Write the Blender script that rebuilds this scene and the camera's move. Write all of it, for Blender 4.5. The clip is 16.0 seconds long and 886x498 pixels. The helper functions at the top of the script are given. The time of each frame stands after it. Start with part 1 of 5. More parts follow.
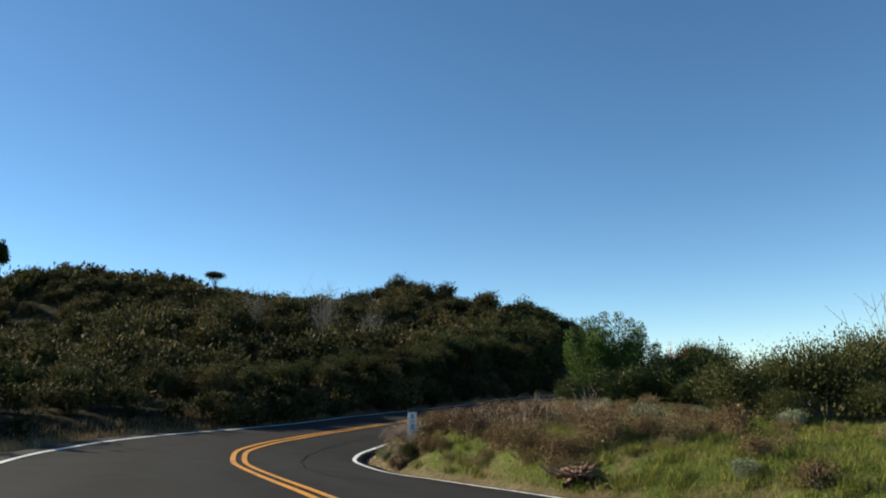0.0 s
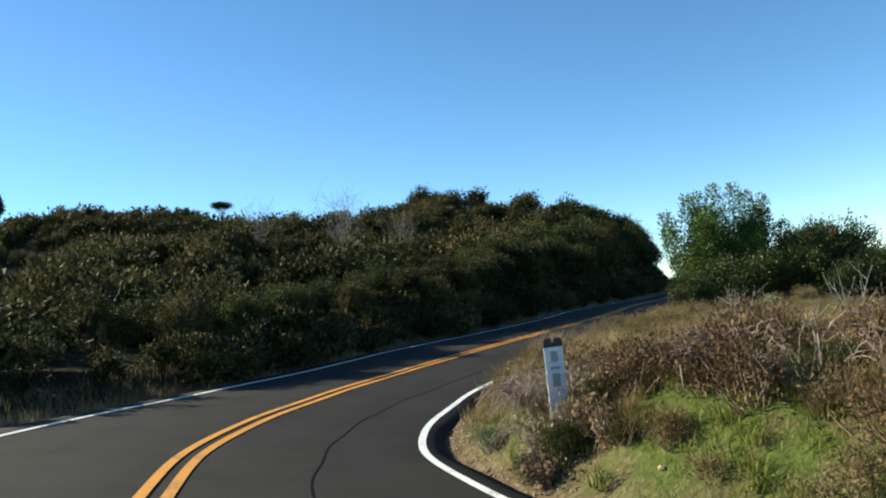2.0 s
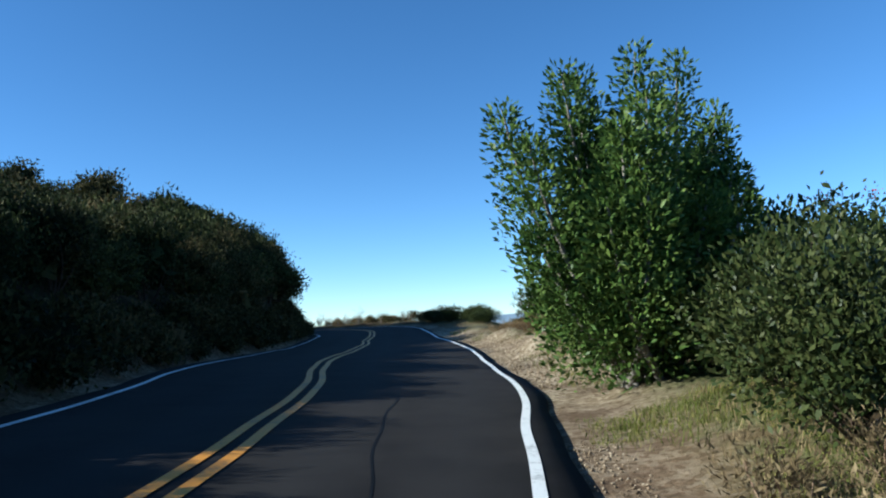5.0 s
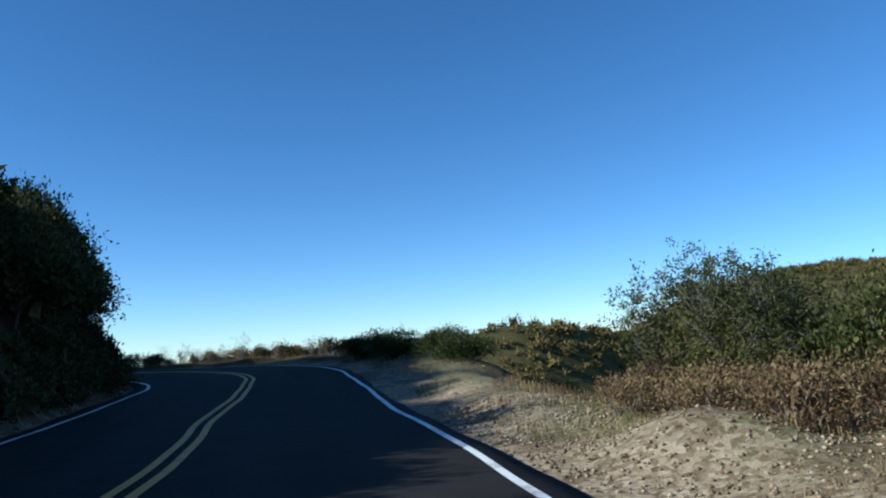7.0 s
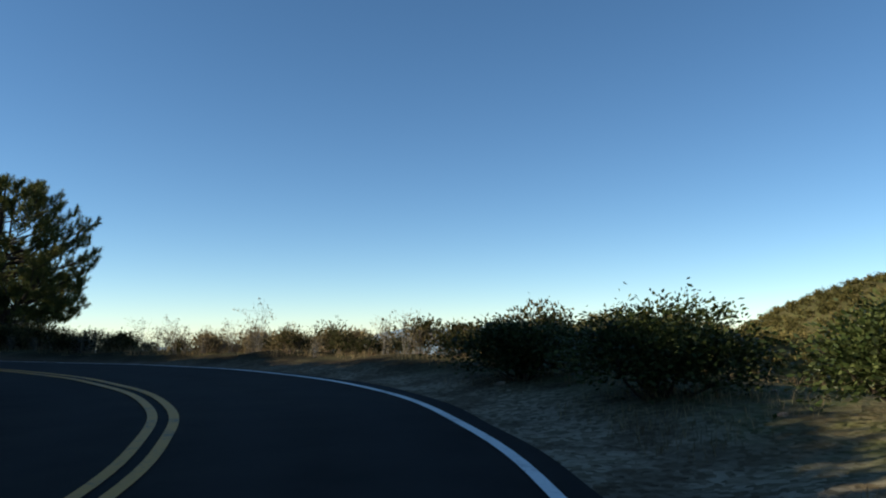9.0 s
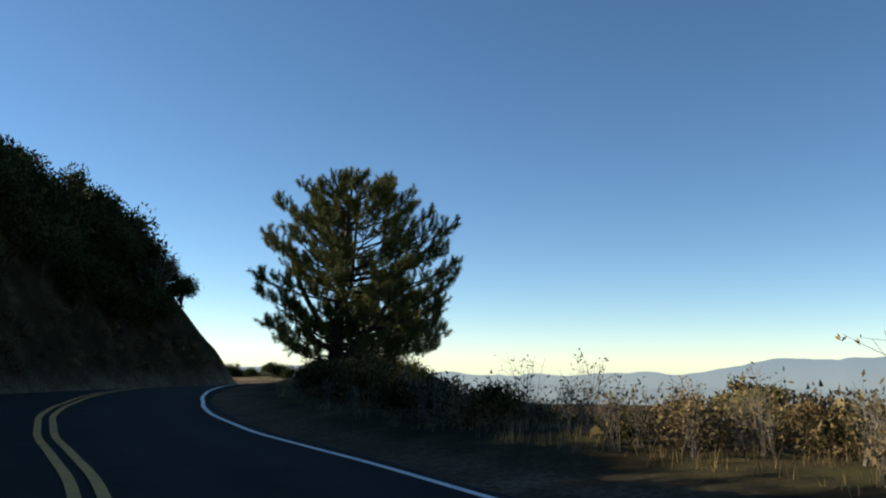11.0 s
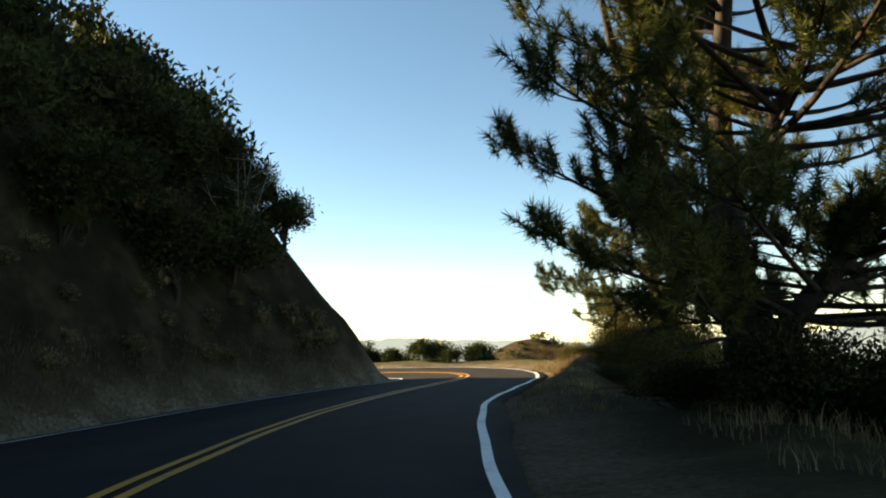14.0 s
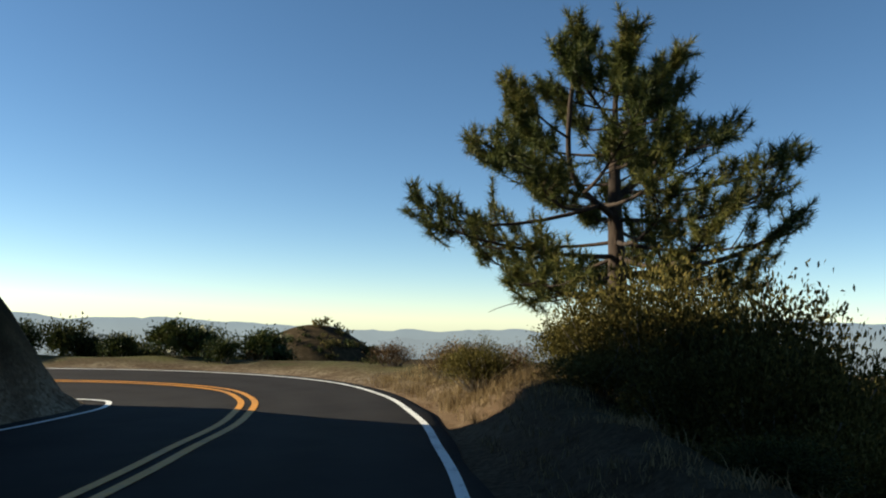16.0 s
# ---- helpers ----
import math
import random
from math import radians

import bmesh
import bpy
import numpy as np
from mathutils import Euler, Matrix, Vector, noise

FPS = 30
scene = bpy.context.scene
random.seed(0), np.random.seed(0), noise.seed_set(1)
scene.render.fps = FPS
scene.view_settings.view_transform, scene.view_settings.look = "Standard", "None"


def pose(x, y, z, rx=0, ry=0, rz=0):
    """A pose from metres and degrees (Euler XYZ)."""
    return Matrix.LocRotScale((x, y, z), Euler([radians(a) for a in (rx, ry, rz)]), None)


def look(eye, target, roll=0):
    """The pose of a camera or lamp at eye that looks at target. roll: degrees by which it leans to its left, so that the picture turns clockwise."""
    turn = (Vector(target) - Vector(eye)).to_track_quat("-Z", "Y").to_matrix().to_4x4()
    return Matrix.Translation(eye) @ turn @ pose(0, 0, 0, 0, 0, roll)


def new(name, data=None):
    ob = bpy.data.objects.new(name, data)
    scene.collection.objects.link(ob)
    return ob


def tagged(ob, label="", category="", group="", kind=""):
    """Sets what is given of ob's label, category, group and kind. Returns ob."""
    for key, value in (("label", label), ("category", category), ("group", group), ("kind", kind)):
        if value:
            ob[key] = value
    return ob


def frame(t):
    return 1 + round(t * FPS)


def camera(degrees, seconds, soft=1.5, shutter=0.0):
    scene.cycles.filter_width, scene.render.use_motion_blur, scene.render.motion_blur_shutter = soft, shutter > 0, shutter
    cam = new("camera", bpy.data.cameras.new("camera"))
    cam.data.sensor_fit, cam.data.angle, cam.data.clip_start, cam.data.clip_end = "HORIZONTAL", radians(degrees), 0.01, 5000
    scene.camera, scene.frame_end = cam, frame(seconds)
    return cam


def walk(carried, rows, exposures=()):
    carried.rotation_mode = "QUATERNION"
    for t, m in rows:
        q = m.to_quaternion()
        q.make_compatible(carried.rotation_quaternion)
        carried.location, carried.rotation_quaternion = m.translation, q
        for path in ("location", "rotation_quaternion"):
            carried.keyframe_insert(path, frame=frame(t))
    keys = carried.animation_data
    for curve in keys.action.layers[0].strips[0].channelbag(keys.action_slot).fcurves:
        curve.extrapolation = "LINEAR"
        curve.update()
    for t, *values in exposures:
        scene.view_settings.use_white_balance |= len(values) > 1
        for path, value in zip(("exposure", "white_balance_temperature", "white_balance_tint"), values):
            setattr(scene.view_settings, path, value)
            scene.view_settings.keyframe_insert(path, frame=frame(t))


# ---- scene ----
cam = camera(60.3, 16.0, soft=2.0)
PATH = [
    (0.00, (-4.000, -3.400, 1.250), (-3.614, 6.433, 3.028), -1.47),
    (0.50, (-4.201, -1.156, 1.305), (-3.712, 8.741, 2.654), -2.93),
    (1.00, (-4.441, 1.256, 1.298), (-3.923, 11.190, 2.324), -5.07),
    (1.50, (-4.753, 3.899, 1.269), (-4.304, 13.845, 2.205), -6.11),
    (2.00, (-5.148, 6.661, 1.198), (-5.049, 16.631, 1.974), -6.24),
    (2.50, (-5.593, 9.642, 1.097), (-5.596, 19.619, 1.777), -7.55),
    (3.00, (-6.052, 12.806, 0.933), (-5.296, 22.762, 1.473), -9.93),
    (3.50, (-6.159, 16.447, 0.799), (-3.826, 26.127, 1.730), -11.11),
    (3.70, (-6.124, 17.947, 0.762), (-3.200, 27.457, 1.763), -10.18),
    (5.80, (1.986, 35.969, 1.303), (7.951, 43.943, 2.218), -4.49),
    (6.00, (2.925, 37.800, 1.351), (8.976, 45.690, 2.414), -6.52),
    (6.50, (5.353, 42.497, 1.490), (11.483, 50.292, 2.780), -4.79),
    (7.00, (7.892, 47.168, 1.567), (13.944, 55.031, 2.808), -3.41),
    (7.50, (10.412, 51.860, 1.631), (16.399, 59.788, 2.766), -3.08),
    (8.00, (12.713, 56.328, 1.663), (18.631, 64.298, 2.868), -1.96),
    (8.20, (13.629, 58.049, 1.677), (19.491, 66.066, 2.837), -1.60),
    (10.30, (19.322, 73.795, 2.210), (22.178, 83.280, 3.580), 0.59),
    (10.50, (19.327, 75.188, 2.239), (21.690, 84.799, 3.666), 0.62),
    (11.00, (19.073, 78.634, 2.320), (19.983, 88.483, 3.793), 0.31),
    (11.50, (18.481, 82.147, 2.382), (17.825, 92.026, 3.785), -0.61),
    (12.00, (17.528, 85.703, 2.424), (15.878, 95.482, 3.702), -1.77),
    (12.50, (16.401, 89.319, 2.430), (14.639, 99.099, 3.547), -2.49),
    (13.00, (15.275, 92.944, 2.450), (13.748, 102.761, 3.585), -2.59),
    (13.50, (14.354, 96.715, 2.475), (13.337, 106.579, 3.767), -2.21),
    (14.00, (13.646, 100.617, 2.517), (13.357, 110.552, 3.615), -1.39),
    (14.50, (13.194, 104.419, 2.573), (13.686, 114.362, 3.516), -0.75),
    (15.00, (13.030, 107.831, 2.606), (14.268, 117.704, 3.601), 0.72),
    (15.50, (13.047, 111.261, 2.545), (15.003, 121.024, 3.479), 1.63),
    (16.00, (13.314, 114.507, 2.483), (15.851, 124.136, 3.403), 1.34),
]
walk(cam, [(t, look(eye, target, roll)) for t, eye, target, roll in PATH],
     exposures=[(0.0, 0.88, 7300, 2), (1.0, 1.1, 8500, 2), (1.5, 1.22, 7700, 0), (2.5, 1.35, 6750, -2), (3.5, 1.15, 6300, -2), (6.0, 0.6, 5300, 3), (6.5, 0.42, 5150, 3), (7.0, 0.62, 5500, 2),
                (8.2, 0.72, 7200, 3), (10.3, 0.74, 7300, 5), (11.0, 0.78, 7600, 6), (12.0, 1.55, 9400, 4), (12.5, 1.68, 11400, 5), (14.0, 1.62, 11800, 5), (14.5, 1.6, 11200, 5), (15.0, 0.98, 8700, 5), (16.0, 0.72, 7800, 4)])
# ---------------------------------------------------------------- world, sun
SUN_AZ, SUN_EL = radians(70), radians(25)          # azimuth counted from +y towards -x
world = bpy.data.worlds.new("sky")
scene.world = world
world.use_nodes = True
wn = world.node_tree.nodes
sky = wn.new("ShaderNodeTexSky")
sky.sky_type, sky.sun_disc = "NISHITA", False
sky.sun_elevation, sky.sun_rotation = SUN_EL, -SUN_AZ
sky.altitude, sky.air_density, sky.dust_density, sky.ozone_density = 500, 0.7, 0.05, 3.0
wn["Background"].inputs["Strength"].default_value = 0.1
deep = wn.new("ShaderNodeHueSaturation")
deep.inputs["Saturation"].default_value = 1.14
world.node_tree.links.new(sky.outputs[0], deep.inputs["Color"])
world.node_tree.links.new(deep.outputs[0], wn["Background"].inputs["Color"])
sun = new("sun", bpy.data.lights.new("sun", "SUN"))
sun.data.energy, sun.data.angle, sun.data.color = 5.0, radians(0.53), (1.0, 0.93, 0.82)
sun.matrix_world = look((0, 0, 50), (math.sin(SUN_AZ), -math.cos(SUN_AZ), 50 - math.tan(SUN_EL)))
sun.location = (-60, 40, 80)

RNG = np.random.default_rng(7)


# ---------------------------------------------------------------- materials
def mat_new(name):
    m = bpy.data.materials.new(name)
    m.use_nodes = True
    return m, m.node_tree.nodes, m.node_tree.links, m.node_tree.nodes["Principled BSDF"]


def ramp(nodes, stops):
    r = nodes.new("ShaderNodeValToRGB")
    el = r.color_ramp.elements
    while len(el) < len(stops):
        el.new(0.5)
    for e, (p, c) in zip(el, stops):
        e.position, e.color = p, (*c, 1)
    return r


def noise_tex(nodes, links, scale, detail=4.0, rough=0.55, coord=None):
    n = nodes.new("ShaderNodeTexNoise")
    n.inputs["Scale"].default_value, n.inputs["Detail"].default_value = scale, detail
    n.inputs["Roughness"].default_value = rough
    if coord:
        links.new(coord, n.inputs["Vector"])
    return n


def mix_col(nodes, links, fac, a, b, blend="MIX"):
    m = nodes.new("ShaderNodeMix")
    m.data_type, m.blend_type = "RGBA", blend
    for sock, v in ((m.inputs[0], fac), (m.inputs[6], a), (m.inputs[7], b)):
        if isinstance(v, (int, float)):
            sock.default_value = v
        elif isinstance(v, tuple):
            sock.default_value = (*v, 1)
        else:
            links.new(v, sock)
    return m.outputs[2]


def bump(nodes, links, height, strength, dist, bsdf):
    b = nodes.new("ShaderNodeBump")
    b.inputs["Strength"].default_value, b.inputs["Distance"].default_value = strength, dist
    links.new(height, b.inputs["Height"])
    links.new(b.outputs[0], bsdf.inputs["Normal"])


def leaf_material(name, stops, translucent=0.2, rough=0.75, patch=0.35, gloss=0.1):
    """Foliage: each leaf has its own tone, patches of the plant drift in tone."""
    m, n, l, b = mat_new(name)
    geo = n.new("ShaderNodeNewGeometry")
    r = ramp(n, stops)
    big = noise_tex(n, l, patch, 2.0, coord=geo.outputs["Position"])
    add = n.new("ShaderNodeMath")
    add.operation = "MULTIPLY_ADD"
    add.inputs[1].default_value, add.inputs[2].default_value = 0.55, 0.0
    l.new(geo.outputs["Random Per Island"], add.inputs[0])
    add2 = n.new("ShaderNodeMath")
    add2.operation = "MULTIPLY_ADD"
    add2.inputs[1].default_value = 1.1
    l.new(big.outputs["Fac"], add2.inputs[0])
    l.new(add.outputs[0], add2.inputs[2])
    sub = n.new("ShaderNodeMath")
    sub.operation = "SUBTRACT"
    sub.inputs[1].default_value = 0.32
    l.new(add2.outputs[0], sub.inputs[0])
    l.new(sub.outputs[0], r.inputs[0])
    l.new(r.outputs[0], b.inputs["Base Color"])
    b.inputs["Roughness"].default_value = rough
    b.inputs["Specular IOR Level"].default_value = gloss
    tr = n.new("ShaderNodeBsdfTranslucent")
    l.new(r.outputs[0], tr.inputs["Color"])
    mx = n.new("ShaderNodeMixShader")
    mx.inputs[0].default_value = translucent
    l.new(b.outputs[0], mx.inputs[1])
    l.new(tr.outputs[0], mx.inputs[2])
    l.new(mx.outputs[0], n["Material Output"].inputs["Surface"])
    return m


def bark_material(name, dark, light, scale=6.0):
    m, n, l, b = mat_new(name)
    tc = n.new("ShaderNodeTexCoord")
    mp = n.new("ShaderNodeMapping")
    mp.inputs["Scale"].default_value = (1, 1, 0.25)
    l.new(tc.outputs["Object"], mp.inputs[0])
    no = noise_tex(n, l, scale, 6.0, 0.65, mp.outputs[0])
    r = ramp(n, [(0.35, dark), (0.68, light)])
    l.new(no.outputs["Fac"], r.inputs[0])
    l.new(r.outputs[0], b.inputs["Base Color"])
    b.inputs["Roughness"].default_value = 0.9
    bump(n, l, no.outputs["Fac"], 0.7, 0.04, b)
    return m


def asphalt_material():
    m, n, l, b = mat_new("asphalt")
    geo = n.new("ShaderNodeNewGeometry")
    pos = geo.outputs["Position"]
    fine = noise_tex(n, l, 90.0, 3.0, 0.7, pos)
    mid = noise_tex(n, l, 1.3, 4.0, 0.6, pos)
    big = noise_tex(n, l, 0.17, 3.0, 0.5, pos)
    base = ramp(n, [(0.3, (0.014, 0.0125, 0.0115)), (0.7, (0.032, 0.029, 0.0265))])
    l.new(fine.outputs["Fac"], base.inputs[0])
    wear = ramp(n, [(0.35, (0.75, 0.74, 0.73)), (0.65, (1.2, 1.18, 1.15))])
    l.new(mid.outputs["Fac"], wear.inputs[0])
    c = mix_col(n, l, 1.0, base.outputs[0], wear.outputs[0], "MULTIPLY")
    wear2 = ramp(n, [(0.35, (0.8, 0.8, 0.82)), (0.7, (1.15, 1.12, 1.08))])
    l.new(big.outputs["Fac"], wear2.inputs[0])
    c = mix_col(n, l, 1.0, c, wear2.outputs[0], "MULTIPLY")
    # smooth wheel tracks and an oil band follow the lane
    at = n.new("ShaderNodeAttribute")
    at.attribute_name = "track"
    tk = mix_col(n, l, at.outputs["Fac"], c, (0.03, 0.028, 0.027))
    half = mix_col(n, l, 0.5, c, tk)
    l.new(half, b.inputs["Base Color"])
    b.inputs["Roughness"].default_value = 0.9
    b.inputs["Specular IOR Level"].default_value = 0.1
    bump(n, l, fine.outputs["Fac"], 0.35, 0.006, b)
    return m


def paint_material(name, col, wear_to):
    m, n, l, b = mat_new(name)
    geo = n.new("ShaderNodeNewGeometry")
    a = noise_tex(n, l, 22.0, 5.0, 0.7, geo.outputs["Position"])
    g = noise_tex(n, l, 1.6, 3.0, 0.6, geo.outputs["Position"])
    mul = n.new("ShaderNodeMath")
    mul.operation = "MULTIPLY"
    l.new(a.outputs["Fac"], mul.inputs[0])
    l.new(g.outputs["Fac"], mul.inputs[1])
    r = ramp(n, [(0.26, col), (0.42, wear_to)])
    l.new(mul.outputs[0], r.inputs[0])
    l.new(r.outputs[0], b.inputs["Base Color"])
    b.inputs["Roughness"].default_value = 0.6
    return m


def ground_material():
    m, n, l, b = mat_new("hillside_soil")
    geo = n.new("ShaderNodeNewGeometry")
    pos = geo.outputs["Position"]

    def att(name):
        a = n.new("ShaderNodeAttribute")
        a.attribute_name = name
        return a.outputs["Fac"]

    fine = noise_tex(n, l, 14.0, 6.0, 0.7, pos)
    mid = noise_tex(n, l, 0.9, 5.0, 0.6, pos)
    big = noise_tex(n, l, 0.09, 4.0, 0.6, pos)
    peb = n.new("ShaderNodeTexVoronoi")
    peb.inputs["Scale"].default_value = 16.0
    l.new(pos, peb.inputs["Vector"])
    dirt = ramp(n, [(0.3, (0.045, 0.028, 0.017)), (0.5, (0.095, 0.06, 0.037)), (0.72, (0.17, 0.115, 0.072))])
    l.new(fine.outputs["Fac"], dirt.inputs[0])
    grav = ramp(n, [(0.0, (0.12, 0.085, 0.052)), (0.35, (0.24, 0.185, 0.12)), (0.8, (0.42, 0.35, 0.25))])
    l.new(peb.outputs["Color"], grav.inputs[0])
    grass = ramp(n, [(0.3, (0.045, 0.065, 0.016)), (0.55, (0.09, 0.115, 0.032)), (0.75, (0.18, 0.15, 0.06))])
    l.new(fine.outputs["Fac"], grass.inputs[0])
    # scrub litter, its tones taken near black to paint shade into the soil
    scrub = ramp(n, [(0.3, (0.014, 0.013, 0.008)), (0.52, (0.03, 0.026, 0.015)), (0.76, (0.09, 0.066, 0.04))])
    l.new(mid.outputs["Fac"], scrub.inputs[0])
    tone = ramp(n, [(0.35, (0.75, 0.75, 0.75)), (0.65, (1.2, 1.15, 1.1))])
    l.new(big.outputs["Fac"], tone.inputs[0])
    edge = ramp(n, [(0.42, (0, 0, 0)), (0.56, (1, 1, 1))])
    l.new(mid.outputs["Fac"], edge.inputs[0])

    def masked(name):
        mu = n.new("ShaderNodeMath")
        mu.operation = "MULTIPLY"
        l.new(att(name), mu.inputs[0])
        l.new(edge.outputs[0], mu.inputs[1])
        ad = n.new("ShaderNodeMath")
        ad.operation = "MULTIPLY_ADD"
        ad.inputs[1].default_value = 0.5
        l.new(att(name), ad.inputs[0])
        l.new(mu.outputs[0], ad.inputs[2])
        ad.use_clamp = True
        return ad.outputs[0]

    c = mix_col(n, l, masked("gravel"), dirt.outputs[0], grav.outputs[0])
    c = mix_col(n, l, masked("grass"), c, grass.outputs[0])
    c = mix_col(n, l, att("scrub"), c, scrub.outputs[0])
    c = mix_col(n, l, 1.0, c, tone.outputs[0], "MULTIPLY")
    l.new(c, b.inputs["Base Color"])
    b.inputs["Roughness"].default_value = 0.95
    b.inputs["Specular IOR Level"].default_value = 0.03
    bump(n, l, fine.outputs["Fac"], 0.8, 0.05, b)
    return m


M_ASPHALT = asphalt_material()
M_YELLOW = paint_material("yellow_road_paint", (0.64, 0.26, 0.012), (0.16, 0.10, 0.04))
M_WHITE = paint_material("white_road_paint", (0.78, 0.78, 0.74), (0.30, 0.29, 0.27))
M_TAR = paint_material("tar_seal", (0.009, 0.009, 0.009), (0.02, 0.02, 0.02))
M_TAR.node_tree.nodes["Principled BSDF"].inputs["Specular IOR Level"].default_value = 0.02
M_GROUND = ground_material()
M_CHAP = leaf_material("chaparral_leaves", [(0.15, (0.01, 0.013, 0.005)), (0.42, (0.028, 0.031, 0.01)), (0.62, (0.065, 0.06, 0.021)), (0.85, (0.14, 0.1, 0.044))])
M_RIDGE = leaf_material("ridge_brush_leaves", [(0.15, (0.04, 0.036, 0.011)), (0.45, (0.095, 0.08, 0.024)), (0.85, (0.21, 0.155, 0.06))], patch=0.03)
M_OAK = leaf_material("oak_leaves", [(0.15, (0.012, 0.018, 0.006)), (0.5, (0.032, 0.042, 0.013)), (0.85, (0.085, 0.088, 0.028))])
M_LAUREL = leaf_material("laurel_leaves", [(0.15, (0.022, 0.045, 0.01)), (0.5, (0.055, 0.10, 0.022)), (0.85, (0.12, 0.17, 0.04))], 0.15, 0.4)
M_TOYON = leaf_material("toyon_leaves", [(0.15, (0.014, 0.025, 0.007)), (0.5, (0.036, 0.05, 0.015)), (0.85, (0.09, 0.1, 0.034))], 0.15, 0.4)
M_COYOTE = leaf_material("coyote_brush_leaves", [(0.15, (0.02, 0.027, 0.008)), (0.5, (0.055, 0.064, 0.02)), (0.85, (0.135, 0.12, 0.046))])
M_BROWN = leaf_material("dried_weed_leaves", [(0.15, (0.068, 0.047, 0.025)), (0.5, (0.155, 0.115, 0.06)), (0.85, (0.30, 0.23, 0.12))])
M_RUST = leaf_material("buckwheat_leaves", [(0.15, (0.055, 0.034, 0.018)), (0.5, (0.12, 0.076, 0.04)), (0.85, (0.23, 0.165, 0.085))])
M_GOLD = leaf_material("golden_shrub_leaves", [(0.15, (0.045, 0.042, 0.012)), (0.5, (0.11, 0.095, 0.026)), (0.85, (0.22, 0.17, 0.055))])
M_SAGE = leaf_material("grey_sage_leaves", [(0.15, (0.10, 0.12, 0.07)), (0.5, (0.19, 0.21, 0.13)), (0.85, (0.30, 0.30, 0.2))])
M_NEEDLE = leaf_material("pine_needles", [(0.15, (0.035, 0.05, 0.015)), (0.5, (0.09, 0.105, 0.03)), (0.85, (0.2, 0.175, 0.055))], 0.2, 0.45, 0.6)
M_DRY = leaf_material("dry_grass", [(0.15, (0.10, 0.068, 0.035)), (0.5, (0.22, 0.155, 0.08)), (0.85, (0.42, 0.32, 0.17))], 0.3, 0.7)
M_GREEN = leaf_material("green_grass", [(0.15, (0.06, 0.085, 0.014)), (0.5, (0.135, 0.155, 0.032)), (0.85, (0.27, 0.24, 0.07))], 0.3, 0.6, 1.4)
M_BERRY = leaf_material("red_berries", [(0.15, (0.25, 0.02, 0.01)), (0.5, (0.42, 0.05, 0.02)), (0.85, (0.5, 0.12, 0.04))], 0.05, 0.35)
M_BARK = bark_material("pine_bark", (0.018, 0.012, 0.009), (0.07, 0.043, 0.028))
M_TWIG = bark_material("grey_twig", (0.10, 0.085, 0.07), (0.28, 0.25, 0.21), 12.0)
M_WEED = bark_material("dry_weed_stalk", (0.13, 0.075, 0.045), (0.36, 0.24, 0.15), 12.0)
M_ROCK = bark_material("sandstone", (0.22, 0.15, 0.10), (0.46, 0.36, 0.26), 5.0)


# ---------------------------------------------------------------- mesh helpers
def mesh_np(name, V, F, mat, attrs=None, smooth=False):
    """One mesh from an array of points and a list of index arrays (triangles or quads)."""
    me = bpy.data.meshes.new(name)
    F = [np.asarray(f, dtype=np.int32) for f in F if len(f)]
    loops = np.concatenate([f.ravel() for f in F])
    sizes = np.concatenate([np.full(len(f), f.shape[1], np.int32) for f in F])
    me.vertices.add(len(V))
    me.vertices.foreach_set("co", np.asarray(V, np.float32).ravel())
    me.loops.add(len(loops))
    me.loops.foreach_set("vertex_index", loops)
    me.polygons.add(len(sizes))
    starts = np.concatenate([[0], np.cumsum(sizes)[:-1]]).astype(np.int32)
    me.polygons.foreach_set("loop_start", starts)
    me.polygons.foreach_set("loop_total", sizes)
    if smooth:
        me.polygons.foreach_set("use_smooth", np.ones(len(sizes), bool))
    for key, val in (attrs or {}).items():
        a = me.attributes.new(key, "FLOAT", "POINT")
        a.data.foreach_set("value", np.asarray(val, np.float32))
    me.materials.append(mat)
    me.update(calc_edges=True)
    return me


def part(name, me, parent, label=""):
    ob = new(name, me)
    ob.parent = parent
    return tagged(ob, label) if label else ob


def empty(name, m):
    e = new(name)
    e.empty_display_size = 0.3
    e.matrix_world = m
    return e


def tube(P, R, sides=6):
    """Points and quads of a round limb along the points P with radii R."""
    P, R = np.asarray(P, float), np.asarray(R, float)
    T = np.gradient(P, axis=0)
    T /= np.linalg.norm(T, axis=1)[:, None] + 1e-9
    ref = np.where(np.abs(T[:, 2:3]) > 0.9, [[1.0, 0, 0]], [[0, 0, 1.0]])
    A = np.cross(T, ref)
    A /= np.linalg.norm(A, axis=1)[:, None] + 1e-9
    B = np.cross(T, A)
    ang = np.arange(sides) * 2 * math.pi / sides
    V = P[:, None] + R[:, None, None] * (np.cos(ang)[None, :, None] * A[:, None] + np.sin(ang)[None, :, None] * B[:, None])
    n = len(P)
    i, j = np.meshgrid(np.arange(n - 1), np.arange(sides), indexing="ij")
    a, b2 = i * sides + j, i * sides + (j + 1) % sides
    Q = np.stack([a, b2, b2 + sides, a + sides], -1).reshape(-1, 4)
    return V.reshape(-1, 3), Q


def joined(pieces):
    V, F, k = [], [], 0
    for v, f in pieces:
        V.append(v)
        F.append(np.asarray(f) + k)
        k += len(v)
    return np.concatenate(V), np.concatenate(F)


def unit(a):
    return a / (np.linalg.norm(a, axis=-1, keepdims=True) + 1e-9)


